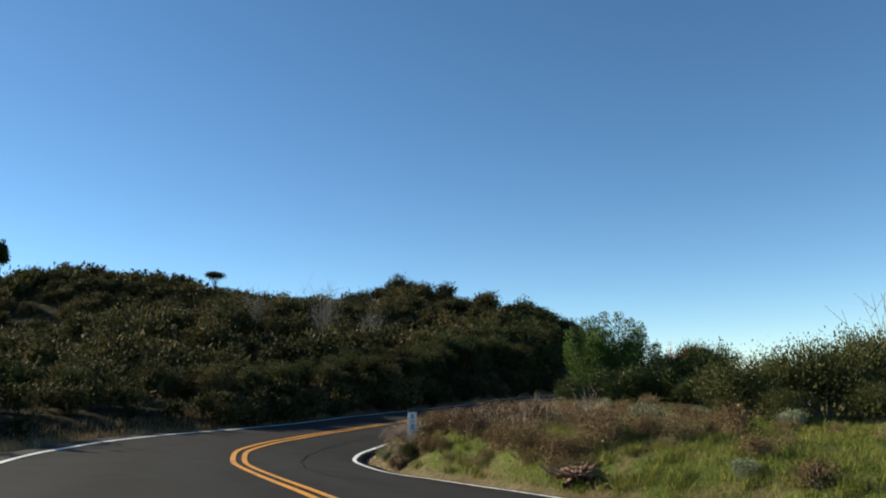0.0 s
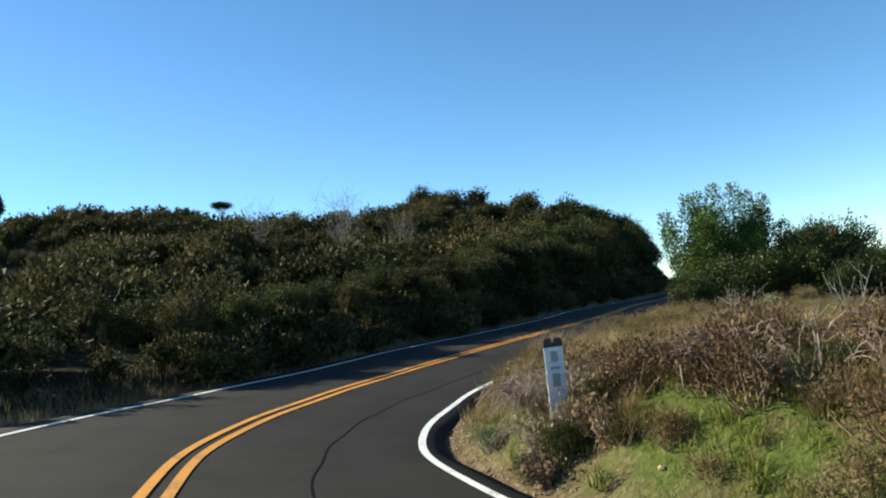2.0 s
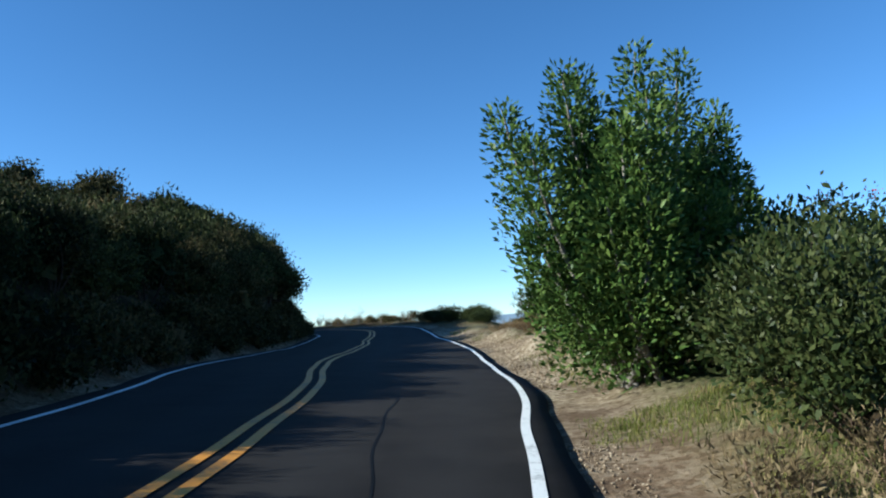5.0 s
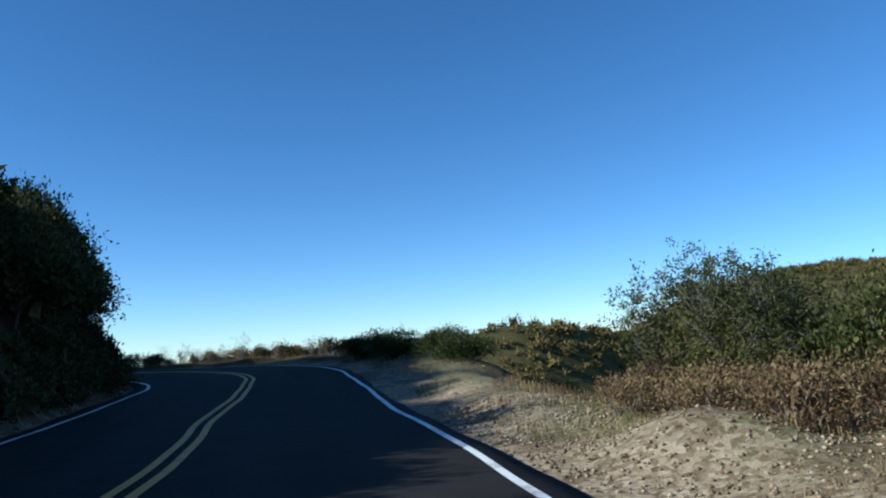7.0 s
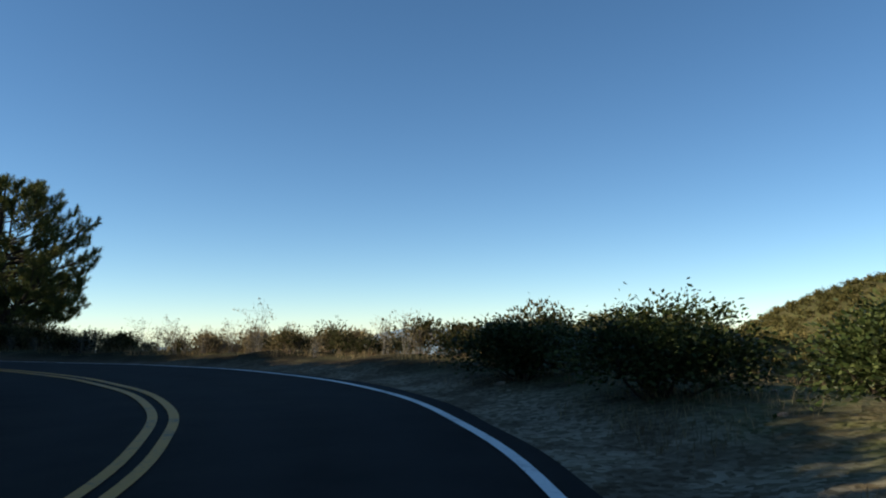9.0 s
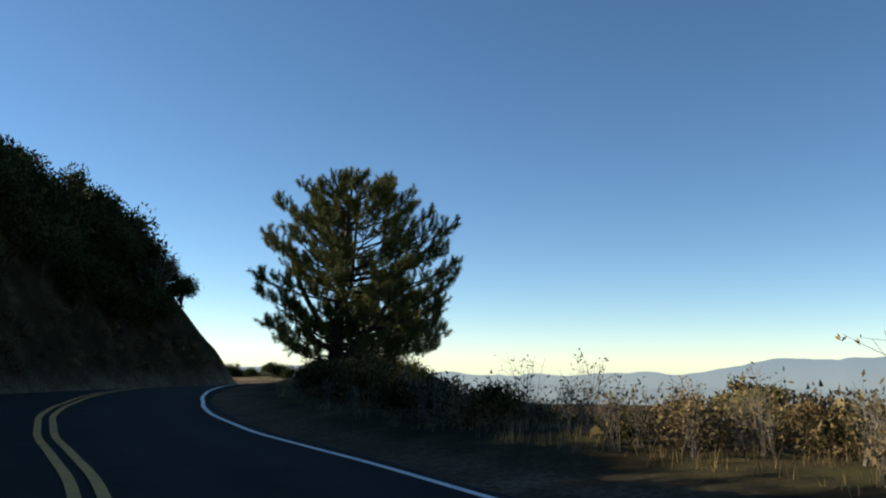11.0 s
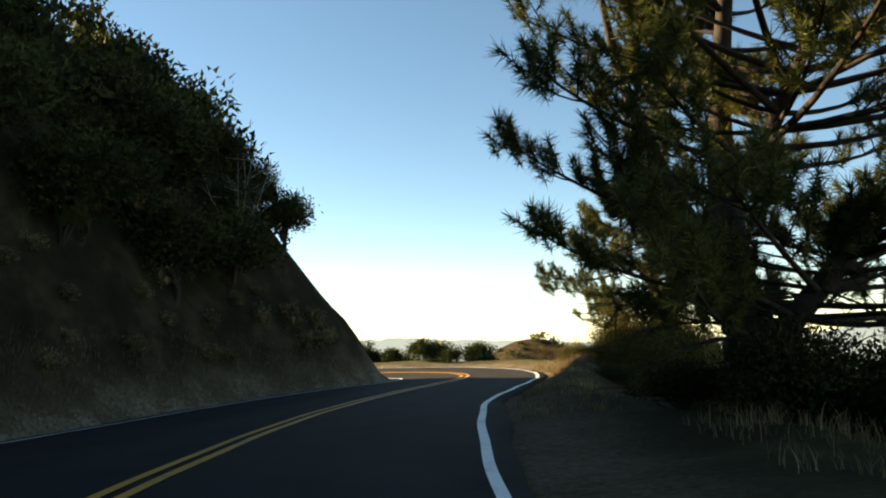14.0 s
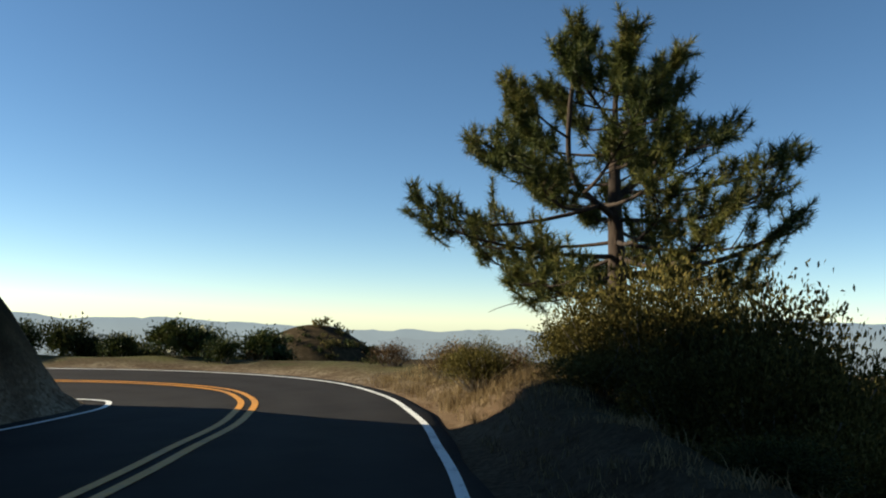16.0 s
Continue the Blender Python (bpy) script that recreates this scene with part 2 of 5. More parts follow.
def leaves_at(rng, C, D, size, slim=0.45):
    """A bent leaf (two triangles as one folded quad) at each point C, growing along D."""
    n = len(C)
    s = size * rng.uniform(0.65, 1.3, (n, 1))
    side = unit(np.cross(D, rng.normal(size=(n, 3))))
    up = np.cross(side, D)
    mid = C + D * s * 0.5
    V = np.stack([C, mid + side * s * slim * 0.5 + up * s * 0.08, C + D * s, mid - side * s * slim * 0.5 + up * s * 0.08], 1)
    Q = np.arange(4 * n).reshape(-1, 4)
    return V.reshape(-1, 3), Q


def blades_at(rng, C, height, width, lean=0.35):
    """Single grass blades: a bent strip of two quads ending in a tip."""
    n = len(C)
    h = height * rng.uniform(0.55, 1.25, (n, 1))
    a = rng.uniform(0, 2 * math.pi, n)
    d = np.stack([np.cos(a), np.sin(a), np.zeros(n)], 1)
    s = np.stack([-np.sin(a), np.cos(a), np.zeros(n)], 1) * width
    ln = lean * rng.uniform(0.2, 1.6, (n, 1)) * h
    z = np.array([[0, 0, 1.0]])
    m = C + z * h * 0.6 + d * ln * 0.35
    t = C + z * h + d * ln
    V = np.stack([C - s, C + s, m - s * 0.7, m + s * 0.7, t], 1).reshape(-1, 3)
    k = np.arange(n)[:, None] * 5
    return V, k + np.array([[0, 1, 3, 2]]), k + np.array([[2, 3, 4]])


def crown_points(rng, n_clump, radii, lumps=7, fill=0.35):
    """Places of twig ends over an uneven crown: several overlapping lobes, denser at the skin."""
    lob = unit(rng.normal(size=(lumps, 3))) * rng.uniform(0.15, 0.55, (lumps, 1))
    lob[:, 2] = np.abs(lob[:, 2]) * 0.9 - 0.12
    rad = rng.uniform(0.38, 0.62, lumps)
    k = rng.integers(0, lumps, n_clump)
    d = unit(rng.normal(size=(n_clump, 3)))
    d[:, 2] = np.where(d[:, 2] < -0.5, -d[:, 2], d[:, 2])
    r = 1 - fill * rng.random((n_clump, 1)) ** 1.6
    r = r * (1 + 0.1 * rng.normal(size=(n_clump, 1)) * (rng.random((n_clump, 1)) < 0.3))
    P = lob[k] + d * rad[k][:, None] * r
    return P * np.asarray(radii), d


def foliage(rng, radii, n_clump=260, per=9, leaf=0.09, slim=0.5, spread=0.13, lumps=7, up=0.3, fill=0.35):
    P, d = crown_points(rng, n_clump, radii, lumps, fill)
    C = np.repeat(P, per, 0) + rng.normal(size=(n_clump * per, 3)) * spread
    D = unit(np.repeat(d, per, 0) + rng.normal(size=(n_clump * per, 3)) * 0.8 + [0, 0, up])
    return leaves_at(rng, C, D, leaf, slim), P


def stems_for(rng, P, base, count=16, r0=0.03):
    """Bent stems from the base to some of the crown's twig ends."""
    out = []
    for i in rng.choice(len(P), min(count, len(P)), replace=False):
        e = P[i]
        m = base + (e - base) * 0.5 + rng.normal(size=3) * 0.12 * np.linalg.norm(e - base)
        m[2] = base[2] + (e[2] - base[2]) * 0.4
        t = np.linspace(0, 1, 6)[:, None]
        C = (1 - t) ** 2 * base + 2 * t * (1 - t) * m + t ** 2 * e
        out.append(tube(C, np.linspace(r0, r0 * 0.25, 6), 5))
    return joined(out)


# ---------------------------------------------------------------- the line of the road
CENTER = [(-0.6, -12.4), (-1.9, -3.3), (-3.06, 0.66), (-4.4, 4.55), (-6.0, 8.4), (-7.5, 12.3), (-8.2, 16.5), (-7.45, 20.8), (-6.0, 24.6),
          (-4.15, 28.4), (-2.1, 32.18), (0.06, 35.85), (2.07, 39.6), (3.7, 43.3), (5.46, 46.9), (7.5, 50.3), (9.42, 53.8), (11.25, 57.3),
          (12.9, 60.8), (14.8, 64.3), (16.6, 67.9), (18.2, 71.6), (19, 75.4), (18.7, 79.3), (17.7, 83.1), (16.2, 86.8), (14.42, 90.45),
          (12.83, 94.5), (11.75, 98.3), (11.1, 102.3), (10.95, 106.5), (11.0, 110.7), (11.2, 114.8), (11.85, 118.8), (12.7, 122.7), (13.35, 126),
          (13.5, 128.8), (12.9, 131), (11, 132.8), (7.5, 133.8), (1, 134.3), (-12, 134.6)]
LEVEL = [0.0, 0.0, -0.02, -0.04, -0.08, -0.11, -0.14, -0.15, -0.11, -0.05, 0.03, 0.12, 0.21, 0.3, 0.35, 0.38, 0.41, 0.43, 0.49, 0.61, 0.74, 0.87,
         0.98, 1.07, 1.13, 1.17, 1.2, 1.28, 1.29, 1.35, 1.37, 1.31, 1.21, 1.14, 1.08, 1.02, 0.98, 0.96, 0.93, 0.9, 0.85, 0.8]
BANK = [0, -0.5, -1.8, -3.3, -4.6, -6.1, -6.8, -6.1, -5.0, -4.1, -3.5, -3.1, -2.9, -2.4, -1.6, -1.06, -0.57, 0, 0.6, 1.05, 1.5, 1.9, 2, 1.6, 0.9,
        0.1, -0.3, -0.2, 0.2, 0.9, 1.8, 2.6, 2.7, 2.3, 1.8, 1.7, 1.8, 2, 2, 2, 2, 2]
RIGHT = [3.5, 3.5, 3.5, 3.45, 3.25, 2.88, 2.6, 2.5, 2.42, 2.35, 2.3, 2.6, 3.15, 3.55, 3.72, 3.6, 3.45, 3.35, 3.25, 3.05, 2.95, 2.95, 3.05, 3.15,
         3.15, 3.1, 3.1, 3.05, 3.12, 3.05, 2.86, 2.82, 2.82, 2.86, 2.72, 2.55, 2.5, 2.6, 2.8, 2.9, 3, 3]
LEFT = [5, 5, 5, 5, 4.4, 3.6, 2.95, 2.5, 2.45, 2.8, 2.7, 2.6, 2.7, 2.8, 2.9, 3.0, 3.1, 3.1, 3.1, 3.2, 3.2, 3.1, 3.1, 3.1, 3.2, 3.25, 3.35, 3.55, 4.0,
        4.4, 4.6, 4.6, 4.3, 3.95, 3.4, 2.75, 2.3, 2.3, 2.6, 3, 3, 3]


def spline(P, n=14):
    P = np.asarray(P, float)
    Q = np.vstack([2 * P[0] - P[1], P, 2 * P[-1] - P[-2]])
    out = []
    for i in range(1, len(Q) - 2):
        a, b, c, d = Q[i - 1], Q[i], Q[i + 1], Q[i + 2]
        for t in np.arange(n) / n:
            out.append(0.5 * (2 * b + (c - a) * t + (2 * a - 5 * b + 4 * c - d) * t ** 2 + (3 * b - a - 3 * c + d) * t ** 3))
    out.append(P[-1])
    return np.array(out)


RS = spline(np.column_stack([np.array(CENTER, float), LEVEL, BANK, RIGHT, LEFT]))
seg = np.concatenate([[0], np.cumsum(np.linalg.norm(np.diff(RS[:, :2], axis=0), axis=1))])
ST = np.arange(0, seg[-1], 0.4)
RS = np.column_stack([np.interp(ST, seg, RS[:, k]) for k in range(6)])
LINE_R, LINE_L = RS[:, 4], RS[:, 5]
PAVE_R, PAVE_L = LINE_R + 0.26, LINE_L + 0.42
TAN = unit(np.gradient(RS[:, :2], axis=0))
NOR = np.column_stack([TAN[:, 1], -TAN[:, 0]])


def along(x, y):
    """For points: station index, signed offset to the right of the centre line."""
    x, y = np.atleast_1d(np.asarray(x, float)), np.atleast_1d(np.asarray(y, float))
    idx = np.empty(len(x), int)
    for a in range(0, len(x), 20000):
        d = (x[a:a + 20000, None] - RS[None, :, 0]) ** 2 + (y[a:a + 20000, None] - RS[None, :, 1]) ** 2
        idx[a:a + 20000] = d.argmin(1)
    ex, ey = x - RS[idx, 0], y - RS[idx, 1]
    off = ex * NOR[idx, 0] + ey * NOR[idx, 1]
    far = np.hypot(ex, ey)
    return idx, np.where(off >= 0, 1, -1) * np.maximum(np.abs(off), np.where(far > np.abs(off) + 0.4, far, 0))


def smooth(t):
    t = np.clip(t, 0, 1)
    return t * t * (3 - 2 * t)


def wave(x, y, s, seed=0.0):
    """Cheap rolling unevenness, about -1 to 1."""
    return (np.sin(x / s + 1.7 * np.sin(y / s * 0.7 + seed) + seed) + np.sin(y / s * 1.13 + 1.3 * np.sin(x / s * 0.8 - seed) + 2.1 * seed)) * 0.5


def terrain(x, y):
    """Height of the ground, and what covers it: gravel, grass, scrub with painted shade."""
    x, y = np.atleast_1d(np.asarray(x, float)), np.atleast_1d(np.asarray(y, float))
    i, d = along(x, y)
    cy, pl, pr = RS[i, 1], PAVE_L[i], PAVE_R[i]
    zr = RS[i, 2] + np.clip(d, -pl, pr) * np.tan(np.radians(RS[i, 3]))
    rough = 0.06 * wave(x, y, 0.9, 1.0) + 0.035 * wave(x, y, 0.37, 2.0)
    # inside of the hill (left of the road)
    dl = np.maximum(-d - pl, 0)
    cut_h = np.interp(cy, [-13.4, 18.6, 27, 45, 58, 68, 80, 90, 98, 110, 125, 130, 133], [0.5, 0.7, 1.1, 2.4, 3.8, 6.0, 7.1, 8.9, 11.8, 18.0, 20.0, 20.0, 15.0])
    slope = np.interp(cy, [16.6, 45, 62, 75, 92, 100, 112, 135], [0.7, 1.3, 1.5, 1.6, 1.6, 1.55, 1.4, 1.3])
    toe = np.interp(cy, [-13.4, 12.6, 22.6, 60, 100, 130], [2.0, 1.6, 0.6, 0.4, 0.5, 0.15])
    face = cut_h * np.tanh(np.maximum(dl - toe, 0) * slope / np.maximum(cut_h, 0.1)) + 0.10 * np.maximum(dl - 6, 0).clip(0, 30)
    # the cut steepens upwards round the nose of the bend
    face = face + np.interp(cy, [100, 114, 140], [0, 0.3, 0.3]) * np.clip(dl - toe - 0.4, 0, 3.1) ** 2
    hx, hy = x + 10, y - 80
    hill = 0.5 + 8.4 * np.exp(-((hx / 32) ** 2 + (hy / 42) ** 2)) + 31 * smooth((y - 60 - 0.35 * (x + 40)) / 110) * smooth((-x + 20) / 60) * np.exp(-((y - 175) / 70) ** 2)
    hill = hill + 1.4 * np.exp(-(((x + 4) / 13) ** 2 + ((y - 106) / 17) ** 2)) + 10.5 * np.exp(-(((x + 55) / 28) ** 2 + ((y - 106) / 22) ** 2)) + 0.5 * wave(x, y, 9, 3.0)
    mixh = smooth((dl - 7) / 18)
    z_left = zr + (face * (1 + 0.08 * wave(x, y, 2.3, 4.0))) * (1 - mixh) + (np.maximum(hill, zr + 0.5) - zr) * mixh
    # open side (right of the road)
    dr = np.maximum(d - pr, 0)
    flat = np.interp(cy, [-3.4, 10.6, 20.6, 33, 44, 54, 59, 64, 70, 74, 88, 108, 111.5, 114.5, 123, 127, 132], [13, 13, 9, 6, 5.5, 4.5, 2.6, 2.2, 3.6, 4.6, 3.5, 2.6, 2.5, 1.25, 1.15, 2.2, 3.4])
    berm = np.interp(cy, [-3.4, 4, 9, 12, 18, 28.6, 42, 58, 78, 98, 110, 114, 121, 125, 128, 134], [0.15, 0.4, 0.75, 0.8, 0.5, 0.42, 0.15, 0.12, 0.25, 0.1, 0.1, 0.15, 0.45, 0.6, 0.35, 0.1])
    drop = np.interp(cy, [-3.4, 28, 50, 58, 64, 72, 100, 114, 126, 132], [0.28, 0.3, 0.42, 0.6, 0.62, 0.5, 0.5, 0.62, 0.6, 0.4])
    z_right = zr + berm * smooth((dr - 0.08) / np.interp(cy, [2, 8, 13, 19, 26, 36, 108, 114, 126, 130], [2.6, 1.35, 1.2, 1.0, 1.3, 2.6, 2.6, 1.05, 1.05, 2.4])) - np.minimum(drop * np.maximum(dr - flat, 0), 40 + 12 * wave(x, y, 60, 5.0)) * smooth((dr - flat + 1) / np.interp(cy, [50, 57, 66, 72, 106, 112, 128, 132], [6, 3, 3, 6, 6, 2.5, 2.5, 6]))
    # scraped windrow of dirt and gravel along the shoulder
    z_right = z_right + np.interp(cy, [39, 43, 57, 61], [0, 1, 1, 0]) * (0.34 * np.exp(-((dr - 1.6) / 0.7) ** 2) * (0.6 + 0.75 * wave(x, y, 0.75, 2.0)) + 0.12 * smooth((dr - 2.0) / 2))
    z_right = z_right + 0.3 * np.exp(-((x - 9.75) ** 2 + (y - 44.1) ** 2) / 0.2)
    z_right = z_right - 0.085 + 0.06 * smooth((dr - 0.4) / 1.2)
    z = np.where(d < 0, z_left - 0.085 + 0.06 * smooth((dl - 0.4) / 1.2), z_right) + rough * smooth((np.maximum(dl, dr) - 0.3) / 1.0)
    # far country: valley floor with low hills, a long brushy ridge across the gap
    far = np.hypot(x - 15, y - 70)
    low = -46 - 70 * smooth((far - 220) / 700) + 9 * wave(x, y, 85, 6.0) + 4 * wave(x, y, 31, 7.0)
    ridge = 67 * np.exp(-(((x - 330) * 0.55 + (y - 130) * 0.83) / 105) ** 2) * smooth((x - 95 - 0.25 * (y - 150)) / 150) * smooth((900 - far) / 400)
    dome = 46 * np.exp(-(((x - 28) / 34) ** 2 + ((y - 264) / 30) ** 2)) + 44 * np.exp(-(((x + 62) / 60) ** 2 + ((y - 330) / 40) ** 2))
    spur = 38 * np.exp(-(((x - 108) / 36) ** 2 + ((y - 165) / 36) ** 2)) + 25 * np.exp(-(((x - 154) / 44) ** 2 + ((y - 172) / 30) ** 2))
    spur = spur + 30 * np.exp(-(((x - 78) / 15) ** 2 + ((y - 197) / 24) ** 2)) + 28 * np.exp(-(((x - 50) / 19) ** 2 + ((y - 186) / 26) ** 2))
    gully = 2.6 * np.abs(wave(x, y, 17, 3.3)) + 1.2 * wave(x, y, 7.5, 1.2)
    country = low + ridge * (1 + 0.1 * wave(x, y, 24, 8.0)) + dome + spur + gully * smooth((x - 60) / 40)
    near = np.where(d >= 0, dr, 0)
    w = smooth((near - 14) / 70)
    w = np.where(d < 0, smooth((y - 146) / 36) * smooth((x + 22) / 18) + smooth((far - 260) / 200), w)
    w = np.clip(w, 0, 1)
    z = z * (1 - w) + country * w
    pave = (d > -pl) & (d < pr)
    inside = np.maximum(pl + d, 0) * (d < 0) + np.maximum(pr - d, 0) * (d >= 0)
    z = np.where(pave, zr - 0.05 - 0.10 * smooth(inside / 0.5) - 0.012 * np.abs(d), z)
    gravel = np.where(d > 0, np.interp(cy, [16.6, 36, 42, 66, 76, 88, 126, 130, 140], [0.25, 0.35, 1, 1, 0.6, 0.12, 0.12, 0.4, 0.5]) * smooth(1 - (dr - 2.5) / 2.5), 0.5 * smooth(1 - dl / 1.5))
    grass = np.where(d > 0, np.interp(cy, [-3.4, 4.6, 10.6, 26.6, 44, 50, 64, 72, 80, 128], [0.6, 0.9, 0.9, 0.6, 0.5, 0.4, 0.4, 0.55, 0.5, 0.5]) * smooth((dr - np.interp(cy, [20, 40], [0.1, 0.8])) / np.interp(cy, [20, 40], [0.6, 1.5])), 0.25 * smooth((dl - 0.5) / 1.0))
    # scrub cover; on the bank and the y 77-128 verge it also paints shade
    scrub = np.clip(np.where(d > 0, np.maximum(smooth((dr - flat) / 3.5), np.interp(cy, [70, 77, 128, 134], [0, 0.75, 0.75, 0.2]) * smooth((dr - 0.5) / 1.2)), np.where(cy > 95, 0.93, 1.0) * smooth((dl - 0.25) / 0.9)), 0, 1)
    slopes = smooth((x - 45) / 30) * smooth((420 - far) / 120)
    return z, gravel * (1 - w), grass * (1 - w) + 0.45 * w * slopes, np.clip(scrub * (1 - w) + (0.8 - 0.68 * slopes) * w, 0, 1)


def axis_lines(lo, hi, step, reach, grow=1.16):
    inner = np.arange(lo, hi + step / 2, step)
    g, out = step, [hi]
    while out[-1] < reach:
        g = min(g * grow, 160)
        out.append(out[-1] + g)
    g, back = step, [lo]
    while back[-1] > -reach:
        g = min(g * grow, 160)
        back.append(back[-1] - g)
    return np.concatenate([back[:0:-1], inner, out[1:]])


gx, gy = axis_lines(-28, 40, 0.4, 3600, 1.085), axis_lines(-2, 156, 0.4, 3600, 1.085)
GX, GY = np.meshgrid(gx, gy)
gz, g_gravel, g_grass, g_scrub_shade = terrain(GX.ravel(), GY.ravel())
nx, ny = len(gx), len(gy)
gi, gd = along(GX.ravel(), GY.ravel())
ease = np.where(gd < 0, smooth((-gd - PAVE_L[gi] - 1.0) / 2.5), smooth((gd - PAVE_R[gi] - 2.0) / 4.0)).reshape(ny, nx) * np.where((GX < 80) & (GY > 190), 0.0, 1.0)
GZ = gz.reshape(ny, nx)
for _ in range(8):
    pad = np.pad(GZ, 1, mode="edge")
    soft = (pad[:-2, 1:-1] + pad[2:, 1:-1] + pad[1:-1, :-2] + pad[1:-1, 2:] + 2 * GZ) / 6
    GZ = GZ + (soft - GZ) * ease
gz = GZ.ravel()
ii, jj = np.meshgrid(np.arange(nx - 1), np.arange(ny - 1))
k0 = (jj * nx + ii).ravel()
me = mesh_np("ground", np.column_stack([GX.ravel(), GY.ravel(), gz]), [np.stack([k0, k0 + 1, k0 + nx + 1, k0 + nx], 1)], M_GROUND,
             {"gravel": g_gravel, "grass": g_grass, "scrub": g_scrub_shade}, smooth=True)


def ground_z(x, y):
    """Height of the ground sheet at points."""
    x, y = np.atleast_1d(np.asarray(x, float)), np.atleast_1d(np.asarray(y, float))
    a = np.clip(np.searchsorted(gx, x) - 1, 0, nx - 2)
    b = np.clip(np.searchsorted(gy, y) - 1, 0, ny - 2)
    u, v = (x - gx[a]) / (gx[a + 1] - gx[a]), (y - gy[b]) / (gy[b + 1] - gy[b])
    return (GZ[b, a] * (1 - u) + GZ[b, a + 1] * u) * (1 - v) + (GZ[b + 1, a] * (1 - u) + GZ[b + 1, a + 1] * u) * v


tagged(new("ground", me), "dry brushy hillside soil with gravel shoulders beside the road", "ground", kind="structure")


# ---------------------------------------------------------------- road, painted lines
def ribbon(offs, lift, s0, s1, step=1, wob=None, attrs=None):
    """A strip along the road between two offsets, lying on the paved surface."""
    a, b = np.searchsorted(ST, [s0, s1])
    I = np.arange(a, b, step)
    offs = np.asarray(offs, float)
    O = offs[None, :] + (wob[I][:, None] if wob is not None else 0)
    crown = -0.012 * np.abs(O)
    X = RS[I, 0][:, None] + NOR[I, 0][:, None] * O
    Y = RS[I, 1][:, None] + NOR[I, 1][:, None] * O
    Z = RS[I, 2][:, None] + O * np.tan(np.radians(RS[I, 3]))[:, None] + crown + lift
    n, m = len(I), len(offs)
    i, j = np.meshgrid(np.arange(n - 1), np.arange(m - 1), indexing="ij")
    k = (i * m + j).ravel()
    return np.stack([X, Y, Z], -1).reshape(-1, 3), np.stack([k, k + 1, k + m + 1, k + m], 1), np.broadcast_to(O, (n, m)).ravel()


edge_w = 0.05 * np.sin(ST * 0.31) + 0.03 * np.sin(ST * 0.83 + 1) + 0.02 * np.sin(ST * 2.3)
NR = len(ST) - 3
SHARE = np.array([-1.0, -0.88, -0.68, -0.47, -0.26, -0.1, 0.1, 0.26, 0.47, 0.68, 0.88, 1.0])
O = np.where(SHARE[None, :] < 0, SHARE[None, :] * (PAVE_L + edge_w)[:NR, None], SHARE[None, :] * (PAVE_R + edge_w[::-1])[:NR, None])
V = np.stack([RS[:NR, 0][:, None] + NOR[:NR, 0][:, None] * O, RS[:NR, 1][:, None] + NOR[:NR, 1][:, None] * O,
              RS[:NR, 2][:, None] + O * np.tan(np.radians(RS[:NR, 3]))[:, None] - 0.012 * np.abs(O)], -1)
skirt_r, skirt_l = V[:, 11].copy(), V[:, 0].copy()
skirt_r[:, :2] += NOR[:NR] * 0.10
skirt_l[:, :2] -= NOR[:NR] * 0.10
skirt_r[:, 2] -= 0.2
skirt_l[:, 2] -= 0.2
V = np.concatenate([skirt_l[:, None], V, skirt_r[:, None]], 1)
i, j = np.meshgrid(np.arange(NR - 1), np.arange(13), indexing="ij")
k = (i * 14 + j).ravel()
lane = np.abs(np.concatenate([[-1.1], SHARE, [1.1]])) * 3.6
trk = np.tile(np.exp(-((lane - 1.0) / 0.35) ** 2) + np.exp(-((lane - 2.5) / 0.35) ** 2), NR)
road = tagged(new("road", mesh_np("road", V.reshape(-1, 3), [np.stack([k, k + 1, k + 15, k + 14], 1)], M_ASPHALT, {"track": trk}, smooth=True)),
              "worn dark asphalt two-lane mountain road with a double yellow line", "road", kind="structure")
hand = 0.015 * np.sin(ST * 0.7) + 0.01 * np.sin(ST * 1.9)
for off in (-0.115, 0.115):
    v, q, _ = ribbon([off - 0.055, off + 0.055], 0.008, 6.0, ST[-1] - 2, wob=hand)
    part("center_line", mesh_np("center_line", v, [q], M_YELLOW), road, "solid yellow painted line")
v, q, _ = ribbon([-0.05, 0.05], 0.008, 14.0, ST[-1] - 2, wob=hand + LINE_R)
part("edge_line", mesh_np("edge_line", v, [q], M_WHITE), road, "solid white painted edge line")
v, q, _ = ribbon([-0.05, 0.05], 0.008, 8.0, ST[-1] - 2, wob=hand - LINE_L)
part("edge_line", mesh_np("edge_line", v, [q], M_WHITE), road, "solid white painted edge line")
seam = 1.45 + 0.2 * np.sin(ST * 0.21) + 0.07 * np.sin(ST * 0.7) + 0.02 * np.sin(ST * 2.7)
v, q, _ = ribbon([-0.011, 0.011], 0.003, 22.0, 62.0, wob=seam)
part("tar_seam", mesh_np("tar_seam", v, [q], M_TAR), road, "dark sealed crack along the lane")


